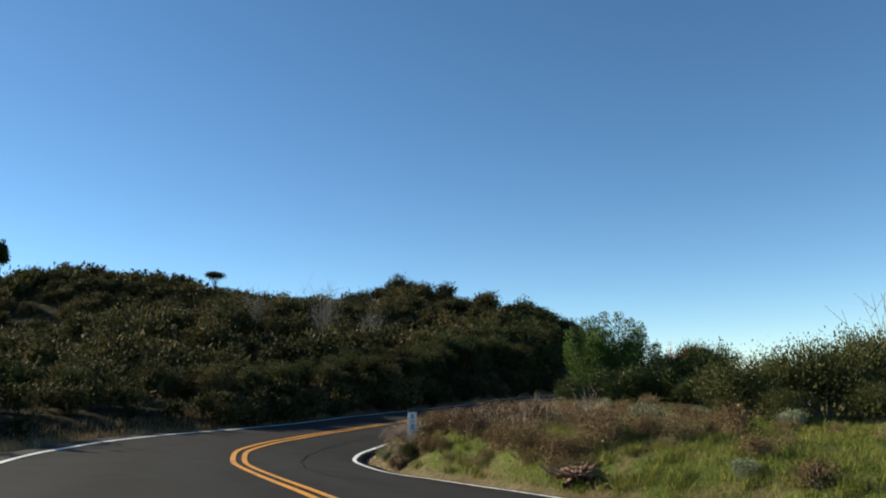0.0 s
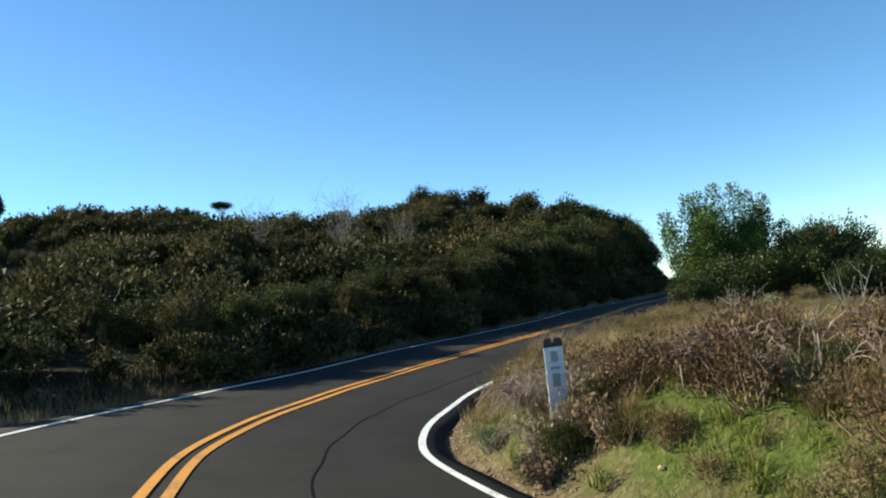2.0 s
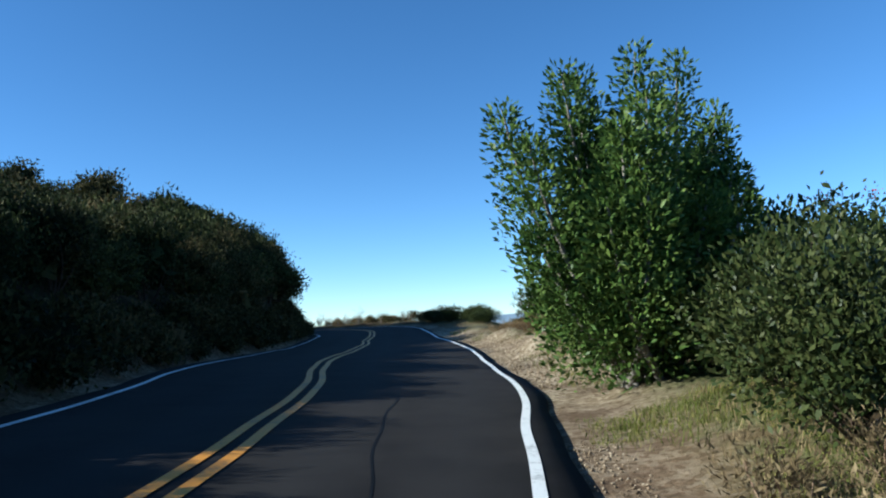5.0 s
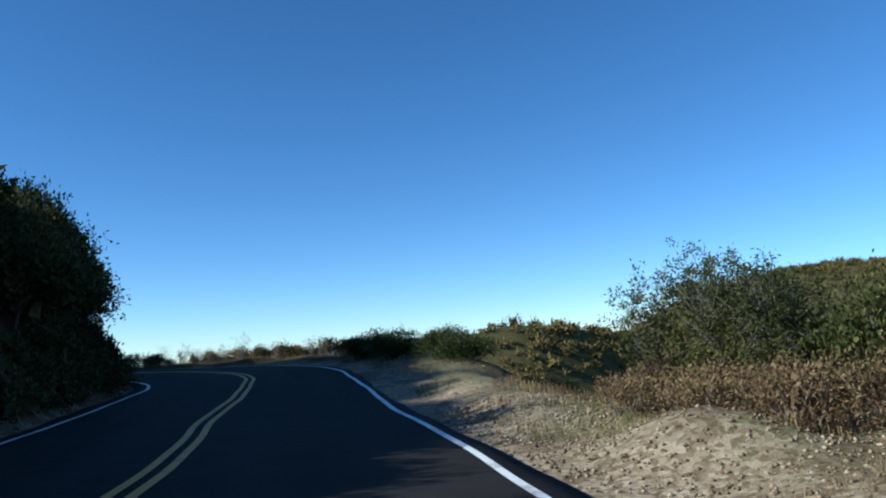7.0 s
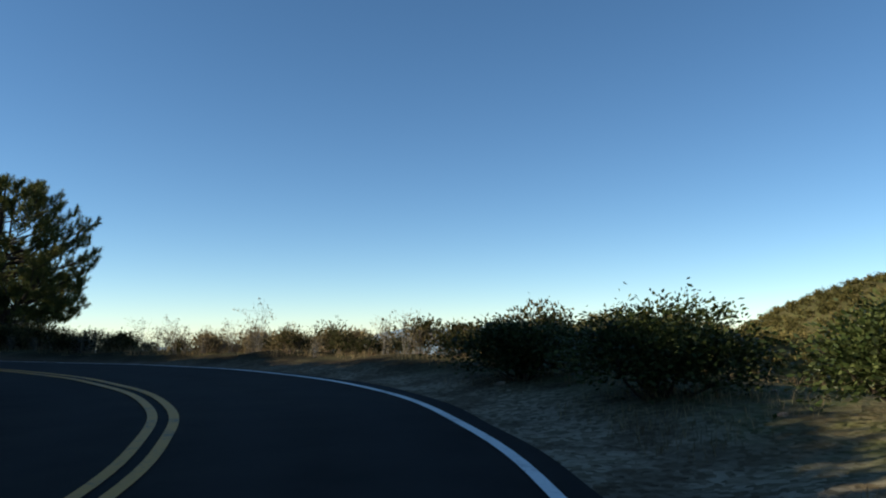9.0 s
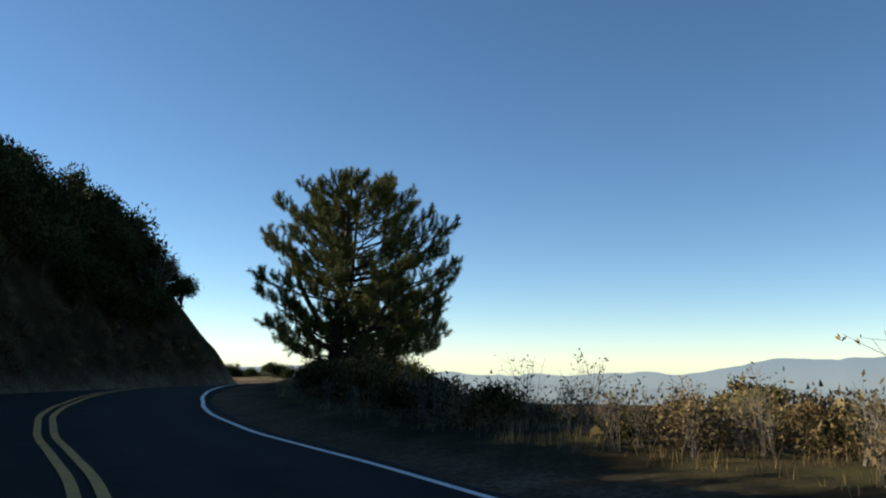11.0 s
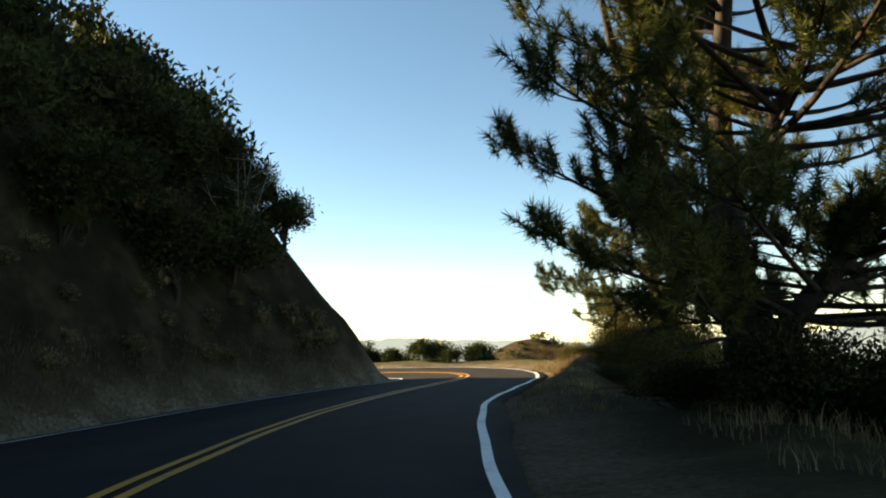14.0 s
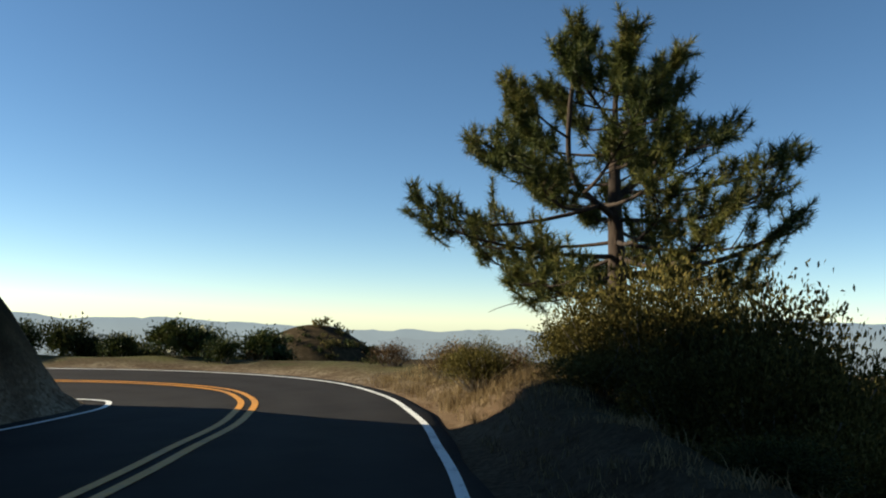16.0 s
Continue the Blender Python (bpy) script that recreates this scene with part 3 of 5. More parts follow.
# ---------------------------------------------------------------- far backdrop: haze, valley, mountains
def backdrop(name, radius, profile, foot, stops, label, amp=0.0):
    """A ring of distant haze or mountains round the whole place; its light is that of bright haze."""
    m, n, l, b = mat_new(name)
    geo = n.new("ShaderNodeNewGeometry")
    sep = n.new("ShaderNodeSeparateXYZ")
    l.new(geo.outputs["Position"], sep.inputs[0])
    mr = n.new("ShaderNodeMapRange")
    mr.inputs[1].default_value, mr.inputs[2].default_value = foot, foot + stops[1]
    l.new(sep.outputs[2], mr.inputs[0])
    # haze brightness and blueness are painted into the emission, graded by height
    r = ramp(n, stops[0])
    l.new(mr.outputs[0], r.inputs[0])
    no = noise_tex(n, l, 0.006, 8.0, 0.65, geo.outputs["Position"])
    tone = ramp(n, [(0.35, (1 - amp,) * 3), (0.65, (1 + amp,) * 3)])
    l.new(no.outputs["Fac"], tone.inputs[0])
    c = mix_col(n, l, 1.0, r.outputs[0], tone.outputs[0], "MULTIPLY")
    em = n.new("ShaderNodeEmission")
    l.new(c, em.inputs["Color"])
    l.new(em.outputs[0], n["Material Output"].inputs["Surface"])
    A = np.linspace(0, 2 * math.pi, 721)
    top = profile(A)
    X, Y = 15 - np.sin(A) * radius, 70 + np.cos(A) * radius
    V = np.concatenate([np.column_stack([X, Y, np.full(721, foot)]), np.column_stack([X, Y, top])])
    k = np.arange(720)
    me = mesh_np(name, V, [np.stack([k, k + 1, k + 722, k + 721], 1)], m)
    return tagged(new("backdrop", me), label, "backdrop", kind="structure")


def hills_of(base, parts, seed):
    ph = np.random.default_rng(seed).uniform(0, 6.28, 12)

    def f(A):
        w = (A + math.pi) % (2 * math.pi) - math.pi
        h = np.full(len(A), float(base))
        for c, wid, up in parts:
            h = h + up * np.exp(-((np.degrees(w) - c) / wid) ** 2)
        for k, p in enumerate(ph):
            h = h + 6.0 / (k + 1) ** 0.7 * np.sin(A * (9 + 11 * k) + p) + 2.2 / (k + 1) ** 0.4 * np.abs(np.sin(A * (60 + 23 * k) + 2 * p))
        return h
    return f


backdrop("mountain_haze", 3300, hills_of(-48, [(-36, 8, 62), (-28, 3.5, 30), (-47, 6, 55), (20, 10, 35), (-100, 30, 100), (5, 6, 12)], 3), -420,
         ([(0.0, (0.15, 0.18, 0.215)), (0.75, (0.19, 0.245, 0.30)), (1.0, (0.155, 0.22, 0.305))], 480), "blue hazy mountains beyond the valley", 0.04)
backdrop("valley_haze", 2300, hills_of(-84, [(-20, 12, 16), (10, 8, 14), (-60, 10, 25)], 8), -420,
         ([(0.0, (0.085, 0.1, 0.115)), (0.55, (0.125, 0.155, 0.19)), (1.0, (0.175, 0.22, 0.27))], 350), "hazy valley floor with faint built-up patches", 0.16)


# ---------------------------------------------------------------- plants
def scatter(name, protos, xs, ys, scales, mat, label, category, sink=0.1):
    """Many plants too many to count, joined into one."""
    zs = ground_z(xs, ys)
    Vs, Fs, k = [], [], 0
    for x, y, z, s in zip(xs, ys, zs, scales):
        v, f = protos[RNG.integers(len(protos))]
        a = RNG.uniform(0, 6.283)
        c, sn = math.cos(a), math.sin(a)
        q = v * s
        w = np.column_stack([q[:, 0] * c - q[:, 1] * sn + x, q[:, 0] * sn + q[:, 1] * c + y, q[:, 2] * RNG.uniform(0.85, 1.2) + z - sink * s])
        Vs.append(w)
        Fs.append(f + k)
        k += len(v)
    me = mesh_np(name, np.concatenate(Vs), [np.concatenate(Fs)], mat)
    return tagged(new(name, me), label, category, kind="stuff")


def brush_proto(seed, n_clump, per, leaf, radii=(1.3, 1.3, 1.1), spread=0.16, lumps=7, core=46):
    """A brush plant for the hillside: a dark inner mass of crossing leaves, small leaves outside."""
    rng = np.random.default_rng(seed)
    P, d = crown_points(rng, n_clump, radii, lumps, 0.25)
    n = n_clump * per
    C = np.repeat(P, per, 0) + rng.normal(size=(n, 3)) * spread
    D = unit(np.repeat(d, per, 0) + rng.normal(size=(n, 3)) * 0.9 + [0, 0, 0.3])
    S = unit(np.cross(D, rng.normal(size=(n, 3))))
    s = leaf * rng.uniform(0.6, 1.3, (n, 1))
    V = np.stack([C - S * s * 0.32, C + S * s * 0.32, C + D * s], 1).reshape(-1, 3)
    m = core
    I = crown_points(rng, m, np.array(radii) * 0.62, lumps, 0.3)[0]
    A, B = unit(rng.normal(size=(m, 3))), unit(rng.normal(size=(m, 3)))
    g = 0.3 * radii[0]
    W = np.stack([I - A * g, I + A * g, I + B * g], 1).reshape(-1, 3)
    V = np.concatenate([V, W]) + [0, 0, radii[2] * 0.55]
    return V, np.arange(len(V)).reshape(-1, 3)


# brush over the hill inside the curve
far_protos = [brush_proto(100 + k, 40, 6, 0.34, spread=0.2) for k in range(6)]
mid_protos = [brush_proto(120 + k, 110, 9, 0.16, spread=0.2) for k in range(8)]


rg = np.random.default_rng(21)
bx, by = rg.uniform(-60, 18, 2600), rg.uniform(8, 112, 2600)
bi, bo = along(bx, by)
keep = (bo < -PAVE_L[bi] - 4.5) & (by > 4 - 0.5 * bx) & (by > 6 - 0.9 * bx - 30)
bx, by = bx[keep][:680], by[keep][:680]
scatter("hillside_brush", mid_protos, bx, by, rg.uniform(0.75, 1.5, len(bx)), M_CHAP, "dense olive and brown chaparral brush covering the hill", "brush")
bx, by = rg.uniform(-110, -18, 850), rg.uniform(76, 130, 850)
bi, bo = along(bx, by)
keep = (bo < -20) & ((bx < -58) | (by > 100))
bx, by = bx[keep], by[keep]
scatter("ridge_brush", far_protos, bx, by, rg.uniform(0.8, 1.7, len(bx)), M_CHAP, "dark chaparral brush over the far ridge", "brush")
bx, by = rg.uniform(28, 330, 18500), rg.uniform(20, 330, 18500)
bz = ground_z(bx, by)
keep = (bz > -40) & (rg.random(18500) < 0.75) & ((bx > 45) | (by > 150))
bx, by = bx[keep], by[keep]
tiny = [brush_proto(140 + k, 20, 3, 0.42, radii=(1.4, 1.4, 0.9), spread=0.22, lumps=4, core=8) for k in range(5)]
scatter("valley_brush", tiny, bx, by, rg.uniform(0.6, 1.6, len(bx)), M_RIDGE, "olive brush speckling the slopes across the valley", "brush")
bx, by = rg.uniform(-130, 70, 2200), rg.uniform(160, 400, 2200)
bz = ground_z(bx, by)
keep = (bz > -36) & (along(bx, by)[1] > -200)
bx, by = bx[keep], by[keep]
scatter("knoll_brush", tiny, bx, by, rg.uniform(0.6, 1.5, len(bx)), M_OAK, "dark oaks and brush on the knolls below the bend", "brush")


def shrub_meshes(seed, radii, n_clump, per, leaf, mat, slim=0.5, spread=0.1, lumps=7, stems=18, up=0.3, twig=M_TWIG, fill=0.45, core=70):
    rng = np.random.default_rng(seed)
    (v, q), P = foliage(rng, radii, n_clump, per, leaf, slim, spread, lumps, up, fill)
    lift = radii[2] * 0.54
    v, P = v + [0, 0, lift], P + [0, 0, lift]
    sv, sf = stems_for(rng, P, np.array([0, 0, -0.15]), stems, 0.022 * max(radii))
    # shaded inner leaves close the crown
    I = crown_points(rng, core, np.array(radii) * 0.62, lumps, 0.8)[0] + [0, 0, lift * 0.92]
    iv, iq = leaves_at(rng, np.repeat(I, 3, 0) + rng.normal(size=(core * 3, 3)) * 0.12, unit(rng.normal(size=(core * 3, 3))), 0.1 * max(radii), 0.7)
    v, q = np.concatenate([v, iv]), np.concatenate([q, iq + len(v)])
    return mesh_np("foliage", v, [q], mat), mesh_np("branchwork", sv, [sf], twig)


def shrub(name, meshes, x, y, s, label, category="shrub", group="", turn=0.0, tall=1.0):
    z = float(ground_z(x, y)[0])
    e = empty(name, pose(x, y, z - 0.05, 0, 0, turn))
    e.scale = (s, s, s * tall)
    part("foliage", meshes[0], e)
    part("branchwork", meshes[1], e)
    return tagged(e, label, category, group)


# hedge of tall shrubs and scrub oaks on the bank beside the road
rg = np.random.default_rng(33)
HEDGE = []
for k in range(6):
    v, f = brush_proto(200 + k, 260, 13, 0.1, (1.35, 1.35, 1.45), 0.16, 9, 110)
    r = np.random.default_rng(230 + k)
    sv, sf = stems_for(r, v[r.integers(0, len(v), 60)], np.array([0, 0, -0.15]), 7, 0.03)
    HEDGE.append((mesh_np("foliage", v, [f], M_CHAP if k % 3 else M_OAK), mesh_np("branchwork", sv, [sf], M_BARK)))


def hedge_row(chance, lo, deep, size, low_tall, high_tall, every=1):
    """Shrubs along the bank: chance, nearest distance, depth and size are tables over the road's y."""
    for i in range(0, len(ST), every):
        cy = RS[i, 1]
        if not (16 < cy < 126) or ST[i] > 158:
            continue
        if rg.random() > np.interp(cy, *chance):
            continue
        near = np.interp(cy, *lo)
        d = PAVE_L[i] + near + rg.random() * np.interp(cy, *deep)
        s = rg.uniform(0.75, 1.15) * np.interp(cy, *size)
        x, y = RS[i, 0] - NOR[i, 0] * d, RS[i, 1] - NOR[i, 1] * d
        k, off = along(x, y)
        if off[0] > -PAVE_L[k[0]] - near * 0.8:
            continue
        shrub("roadside_shrub", HEDGE[rg.integers(6)], x, y, s, "dark olive chaparral shrub on the shaded bank beside the road", "shrub", "shrubs along the bank", rg.uniform(0, 360), rg.uniform(low_tall, high_tall))


# tall shrubs on the bank, each a plant of its own
hedge_row(([16, 20, 28, 126], [0.3, 0.5, 0.8, 0.8]), ([16, 24, 60, 94, 100, 126], [2.6, 1.8, 1.5, 1.9, 2.6, 2.2]), ([16, 60, 95, 126], [3.0, 1.9, 1.9, 2.4]),
          ([16, 30, 45, 60, 96, 110, 126], [0.5, 0.58, 0.8, 1.0, 1.35, 1.1, 0.8]), 1.0, 1.35)


def bank_scatter(name, protos, n, y0, y1, lo, hi, s0, s1, mat, label, seed):
    """Brush along the bank too dense to count, between two distances from the pavement."""
    r = np.random.default_rng(seed)
    i = np.flatnonzero((RS[:, 1] > y0) & (RS[:, 1] < y1) & (ST < 160))
    i = r.choice(i, n)
    d = PAVE_L[i] + lo + (hi - lo) * r.random(n)
    x, y = RS[i, 0] - NOR[i, 0] * d, RS[i, 1] - NOR[i, 1] * d
    k, off = along(x, y)
    ok = -off > PAVE_L[k] + lo * 0.85
    return scatter(name, protos, x[ok], y[ok], r.uniform(s0, s1, ok.sum()), mat, label, "brush")


foot = [brush_proto(150 + k, 60, 8, 0.16, (1.1, 1.1, 1.2), 0.14, 6, 24) for k in range(5)]
bank_scatter("bank_foot_brush", foot, 340, 21, 93, 0.3, 1.4, 0.3, 0.7, M_CHAP, "low dark brush crowding the road edge at the foot of the bank", 151)
bank_scatter("bank_foot_brush", foot, 70, 93, 126, 0.9, 2.2, 0.2, 0.45, M_BROWN, "sparse dry brush on the bare cut face", 152)
bank_scatter("bank_foot_brush", foot, 70, 5, 21, 1.3, 5.0, 0.3, 0.65, M_CHAP, "low dark brush on the gentle slope beside the road", 155)
bank_scatter("bank_top_brush", foot, 110, 20, 52, 3.4, 7.5, 0.45, 0.8, M_OAK, "dark brush over the top of the low bank", 154)
bank_scatter("bank_top_brush", foot, 240, 52, 126, 3.2, 7.5, 0.9, 1.6, M_OAK, "dark brush and scrub oak over the top of the bank", 153)


# ---------------------------------------------------------------- laurel, toyon and the bushes of the open side
def laurel(x, y, label):
    rng = np.random.default_rng(301)
    z = float(ground_z(x, y)[0])
    e = empty("laurel_tree", pose(x, y, z))
    tips, limbs, Cs, Ds = [], [], [], []
    for k in range(26):
        a = rng.uniform(0, 6.283)
        r = rng.uniform(0.3, 1.75)
        h = rng.uniform(1.6, 4.3) - 0.5 * max(r - 0.9, 0)
        tips.append((r * math.cos(a), r * math.sin(a), h))
    tips += [(-1.75, 0.6, 4.2), (-0.95, 0.2, 4.75), (0.0, -0.3, 5.05), (0.75, -0.4, 5.0), (1.6, -0.2, 4.0), (-2.0, -0.3, 3.4), (1.9, 0.3, 3.2), (-1.3, -0.9, 2.6), (0.3, -1.1, 2.6), (1.2, -1.0, 2.7), (1.6, 0.6, 4.75), (2.3, 0.6, 3.9), (2.9, 0.4, 3.3), (2.6, -0.5, 2.6), (3.4, 0.0, 2.5), (-0.4, 0.5, 4.9), (2.0, 0.0, 4.4)]
    for tx, ty, th in tips:
        th *= 0.93
        t = np.linspace(0, 1, 9)[:, None]
        b = np.array([rng.normal() * 0.15, rng.normal() * 0.15, -0.1])
        m = np.array([tx * 0.75, ty * 0.75, th * 0.35])
        C = (1 - t) ** 2 * b + 2 * t * (1 - t) * m + t ** 2 * np.array([tx, ty, th])
        limbs.append(tube(C, np.linspace(0.07, 0.012, 9), 6))
        n = 1700
        u = rng.uniform(0.22, 1.0, n) ** 0.8
        P = (1 - u[:, None]) ** 2 * b + 2 * u[:, None] * (1 - u[:, None]) * m + u[:, None] ** 2 * np.array([tx, ty, th])
        wid = 0.92 * np.sqrt(np.clip(1.03 - u, 0.0, 1))[:, None] + 0.05
        dirs = unit(rng.normal(size=(n, 3)) * [1, 1, 0.6])
        Cs.append(P + dirs * wid * rng.random((n, 1)) ** 0.5)
        Ds.append(unit(dirs * 0.8 + [0, 0, 0.5] + rng.normal(size=(n, 3)) * 0.4))
    v, q = leaves_at(rng, np.concatenate(Cs), np.concatenate(Ds), 0.115, 0.42)
    part("foliage", mesh_np("foliage", v, [q], M_LAUREL), e)
    lv, lf = joined(limbs)
    part("branchwork", mesh_np("branchwork", lv, [lf], M_TWIG), e)
    return tagged(e, label, "tree")


laurel(5.95, 36.7, "upright glossy green bay laurel tree beside the road")
DARK = [shrub_meshes(310 + k, (1.5, 1.5, 1.3), 900, 14, 0.085, M_TOYON, 0.5, 0.12, 10, 16, twig=M_BARK, core=260) for k in range(3)]
COYO = [shrub_meshes(320 + k, (1.2, 1.2, 1.0), 620, 13, 0.06, M_COYOTE, 0.42, 0.1, 10, 22, 0.7, core=220) for k in range(3)]
RUST = [shrub_meshes(330 + k, (0.9, 0.9, 0.55), 260, 10, 0.06, M_RUST, 0.35, 0.08, 8, 30, 0.7) for k in range(2)]
SAGE = [shrub_meshes(340 + k, (0.55, 0.55, 0.6), 160, 10, 0.07, M_SAGE, 0.3, 0.05, 6, 30, 1.2) for k in range(2)]
for x, y, s, tall, lab in ((3.2, 31.9, 0.72, 1.05, "dark rounded toyon shrub in front of the laurel"), (4.9, 33.4, 0.85, 1.1, "dark rounded toyon shrub in front of the laurel"), (6.6, 34.6, 0.9, 1.1, "dark shaded toyon shrub under the laurel"), (7.6, 36.0, 0.9, 1.05, "dark toyon shrub at the foot of the laurel"), (9.5, 35.6, 1.35, 1.0, "dark toyon shrub with a few red berries"), (7.9, 34.4, 1.0, 1.05, "dark toyon shrub behind the weeds"),
                           (13.0, 39.0, 1.0, 0.9, "brownish toyon shrub on the edge of the slope"), (10.8, 33.8, 1.15, 0.85, "dark toyon shrub sloping away from the laurel"), (8.8, 32.8, 0.85, 0.8, "dark toyon shrub behind the dried weeds"), (13.0, 44.9, 0.62, 2.35, "toyon shrub reaching out with red berries"), (13.4, 44.4, 0.85, 1.9, "tall toyon shrub laden with red berries"), (12.6, 41.6, 1.2, 1.3, "toyon shrub with white twigs beside the shoulder"), (14.0, 43.0, 1.3, 1.35, "dense toyon shrub behind the berries"),
                           (15.4, 46.8, 0.75, 1.0, "dull green toyon shrub on the slope"), (22.7, 65.7, 0.75, 0.7, "rounded green shrub at the road edge"), (23.6, 67.7, 0.85, 0.7, "rounded green shrub at the road edge"),
                           (23.4, 70.5, 0.9, 0.65, "low green shrub at the road edge"), (23.9, 73.5, 0.85, 0.65, "low green shrub at the road edge")):
    shrub("toyon_shrub", DARK[int(x * 7) % 3], x, y, s, lab, "shrub", "dark shrubs on the open side", x * 40, tall)
for x, y, s, tall in ((3.1, 13.6, 0.95, 1.1), (4.2, 14.4, 1.0, 1.2), (5.2, 13.8, 1.1, 1.25), (6.4, 14.4, 1.15, 1.3), (7.8, 15.0, 1.25, 1.2), (5.6, 16.8, 1.1, 1.0), (9.0, 13.6, 1.25, 1.2), (10.6, 14.2, 1.3, 1.2), (3.6, 12.6, 0.6, 1.0), (5.6, 12.5, 0.7, 1.0), (7.6, 12.8, 0.8, 1.0), (15.9, 47.2, 0.9, 1.1), (16.8, 48.8, 1.0, 1.1), (17.0, 50.9, 1.05, 1.15), (17.9, 52.0, 1.0, 1.2), (18.6, 50.2, 1.1, 1.2),
                      (17.8, 53.0, 0.9, 0.9), (18.8, 53.4, 1.0, 1.1), (21.6, 57.8, 0.8, 0.8), (23.0, 59.8, 0.75, 0.8), (21.8, 62.0, 0.55, 0.7), (25.3, 64.4, 0.8, 0.8), (21.4, 58.6, 0.95, 1.2)):
    shrub("coyote_shrub", COYO[int(x * 5) % 3], x, y, s, "olive coyote brush shrub with upright twigs", "shrub", "olive shrubs on the open side", x * 55, tall)
for x, y, s in ((13.9, 48.4, 0.8), (14.6, 49.6, 0.85), (15.2, 48.8, 0.9), (15.0, 51.0, 0.85), (15.9, 50.4, 0.95), (15.6, 52.4, 0.85), (16.4, 52.0, 0.9), (16.0, 53.8, 0.8), (16.9, 53.2, 0.9), (17.4, 54.4, 0.8), (18.9, 133.4, 1.0), (17.8, 130.6, 1.0), (17.2, 134.2, 0.9), (18.6, 128.9, 0.8), (-0.6, 12.8, 0.5), (-3.1, 13.4, 0.55), (-2.0, 11.6, 0.45), (0.4, 13.8, 0.5)):
    shrub("buckwheat_shrub", RUST[int(x * 5) % 2], x, y, s, "low rust-brown dried buckwheat shrub", "shrub", "rust-brown shrubs", x * 35)
for x, y, s in ((0.2, 10.8, 0.75), (0.8, 11.5, 0.5), (1.8, 12.2, 0.6), (-0.9, 15.8, 0.6), (3.2, 26.1, 0.8)):
    shrub("sage_shrub", SAGE[int(x * 5) % 2], x, y, s, "small grey-green sage bush among the grass", "shrub", "sage bushes", x * 35)
# brown leafless weeds on the verge between the bend and the laurel
WEED = [shrub_meshes(350 + k, (0.62, 0.62, 0.45), 120, 8, 0.07, M_BROWN, 0.2, 0.09, 7, 9, 0.8, M_WEED, 0.6, 16) for k in range(3)]
rg = np.random.default_rng(91)
for k in range(150):
    i = int(np.argmin(np.abs(RS[:300, 1] - rg.uniform(18.0, 36))))
    d = PAVE_R[i] + 0.75 + 4.6 * rg.random()
    shrub("dry_weed", WEED[rg.integers(3)], RS[i, 0] + NOR[i, 0] * d, RS[i, 1] + NOR[i, 1] * d, rg.uniform(0.4, 0.9), "tangled brown dried weed on the verge", "weed", "dried weeds", rg.uniform(0, 360), rg.uniform(0.7, 1.05))
# tall straw tufts, dried buckwheat and tangled weeds crowd the marker post inside the bend
def tuft_mesh(seed, n, h, lean, mat, width=0.004):
    r = np.random.default_rng(seed)
    C = np.column_stack([r.normal(size=(n, 2)) * 0.09, np.full(n, -0.03)])
    V, Q, T = blades_at(r, C, h, width, lean)
    return mesh_np("blades", V, [Q, T], mat)


TUFT = [tuft_mesh(860 + k, 170, 0.46, 0.85, M_DRY) for k in range(3)]
BUCK = [shrub_meshes(370 + k, (0.55, 0.55, 0.45), 170, 8, 0.045, M_RUST, 0.3, 0.06, 8, 34, 0.9, M_WEED, 0.5, 60) for k in range(2)]


def tuft(meshes, x, y, s, label, category="grass tuft", group="grass tufts"):
    ob = new("grass_tuft", meshes[rg.integers(len(meshes))])
    ob.matrix_world = pose(x, y, float(ground_z(x, y)[0]), 0, 0, rg.uniform(0, 360)) @ Matrix.Diagonal((s, s, s * rg.uniform(0.8, 1.25), 1))
    return tagged(ob, label, category, group)


def verge_points(n, x0, x1, y0, y1, gap):
    out = []
    while len(out) < n:
        x, y = rg.uniform(x0, x1), rg.uniform(y0, y1)
        i, off = along(x, y)
        if off[0] > PAVE_R[i[0]] + gap and math.hypot(x + 4.1, y - 14.25) > 0.35:
            out.append((x, y))
    return out


for x, y in verge_points(110, -5.6, 0.6, 15.0, 22.5, 0.7):
    tuft(TUFT, x, y, rg.uniform(0.6, 1.15), "tall arching tuft of straw-gold dry grass on the mound")
for x, y in verge_points(60, -4.8, 2.4, 9.6, 16, 0.6):
    tuft(TUFT, x, y, rg.uniform(0.4, 0.8), "arching tuft of straw-gold dry grass among the weeds")
for x, y in verge_points(58, -4.9, 1.6, 9.0, 17.0, 0.7):
    shrub("buckwheat_shrub", BUCK[rg.integers(2)], x, y, rg.uniform(0.5, 1.0), "rust-brown dried buckwheat with thin stems on the mound", "shrub", "rust-brown shrubs", rg.uniform(0, 360), rg.uniform(0.8, 1.3))
for x, y in verge_points(140, -5.4, 1.2, 8.8, 18.0, 0.5):
    shrub("dry_weed", WEED[rg.integers(3)], x, y, rg.uniform(0.35, 0.75), "tangled brown dried weed on the mound", "weed", "dried weeds", rg.uniform(0, 360), rg.uniform(0.8, 1.3))
for x, y, s in ((-4.1, 13.75, 0.3), (-4.22, 14.0, 0.22), (-3.7, 13.9, 0.28), (-4.45, 13.8, 0.26), (-3.75, 13.2, 0.2), (-2.2, 12.6, 0.3), (-0.4, 13.2, 0.35)):
    shrub("coyote_shrub", COYO[int(s * 50) % 3], x, y, s, "small green bush at the foot of the marker post", "shrub", "olive shrubs on the open side", x * 55)
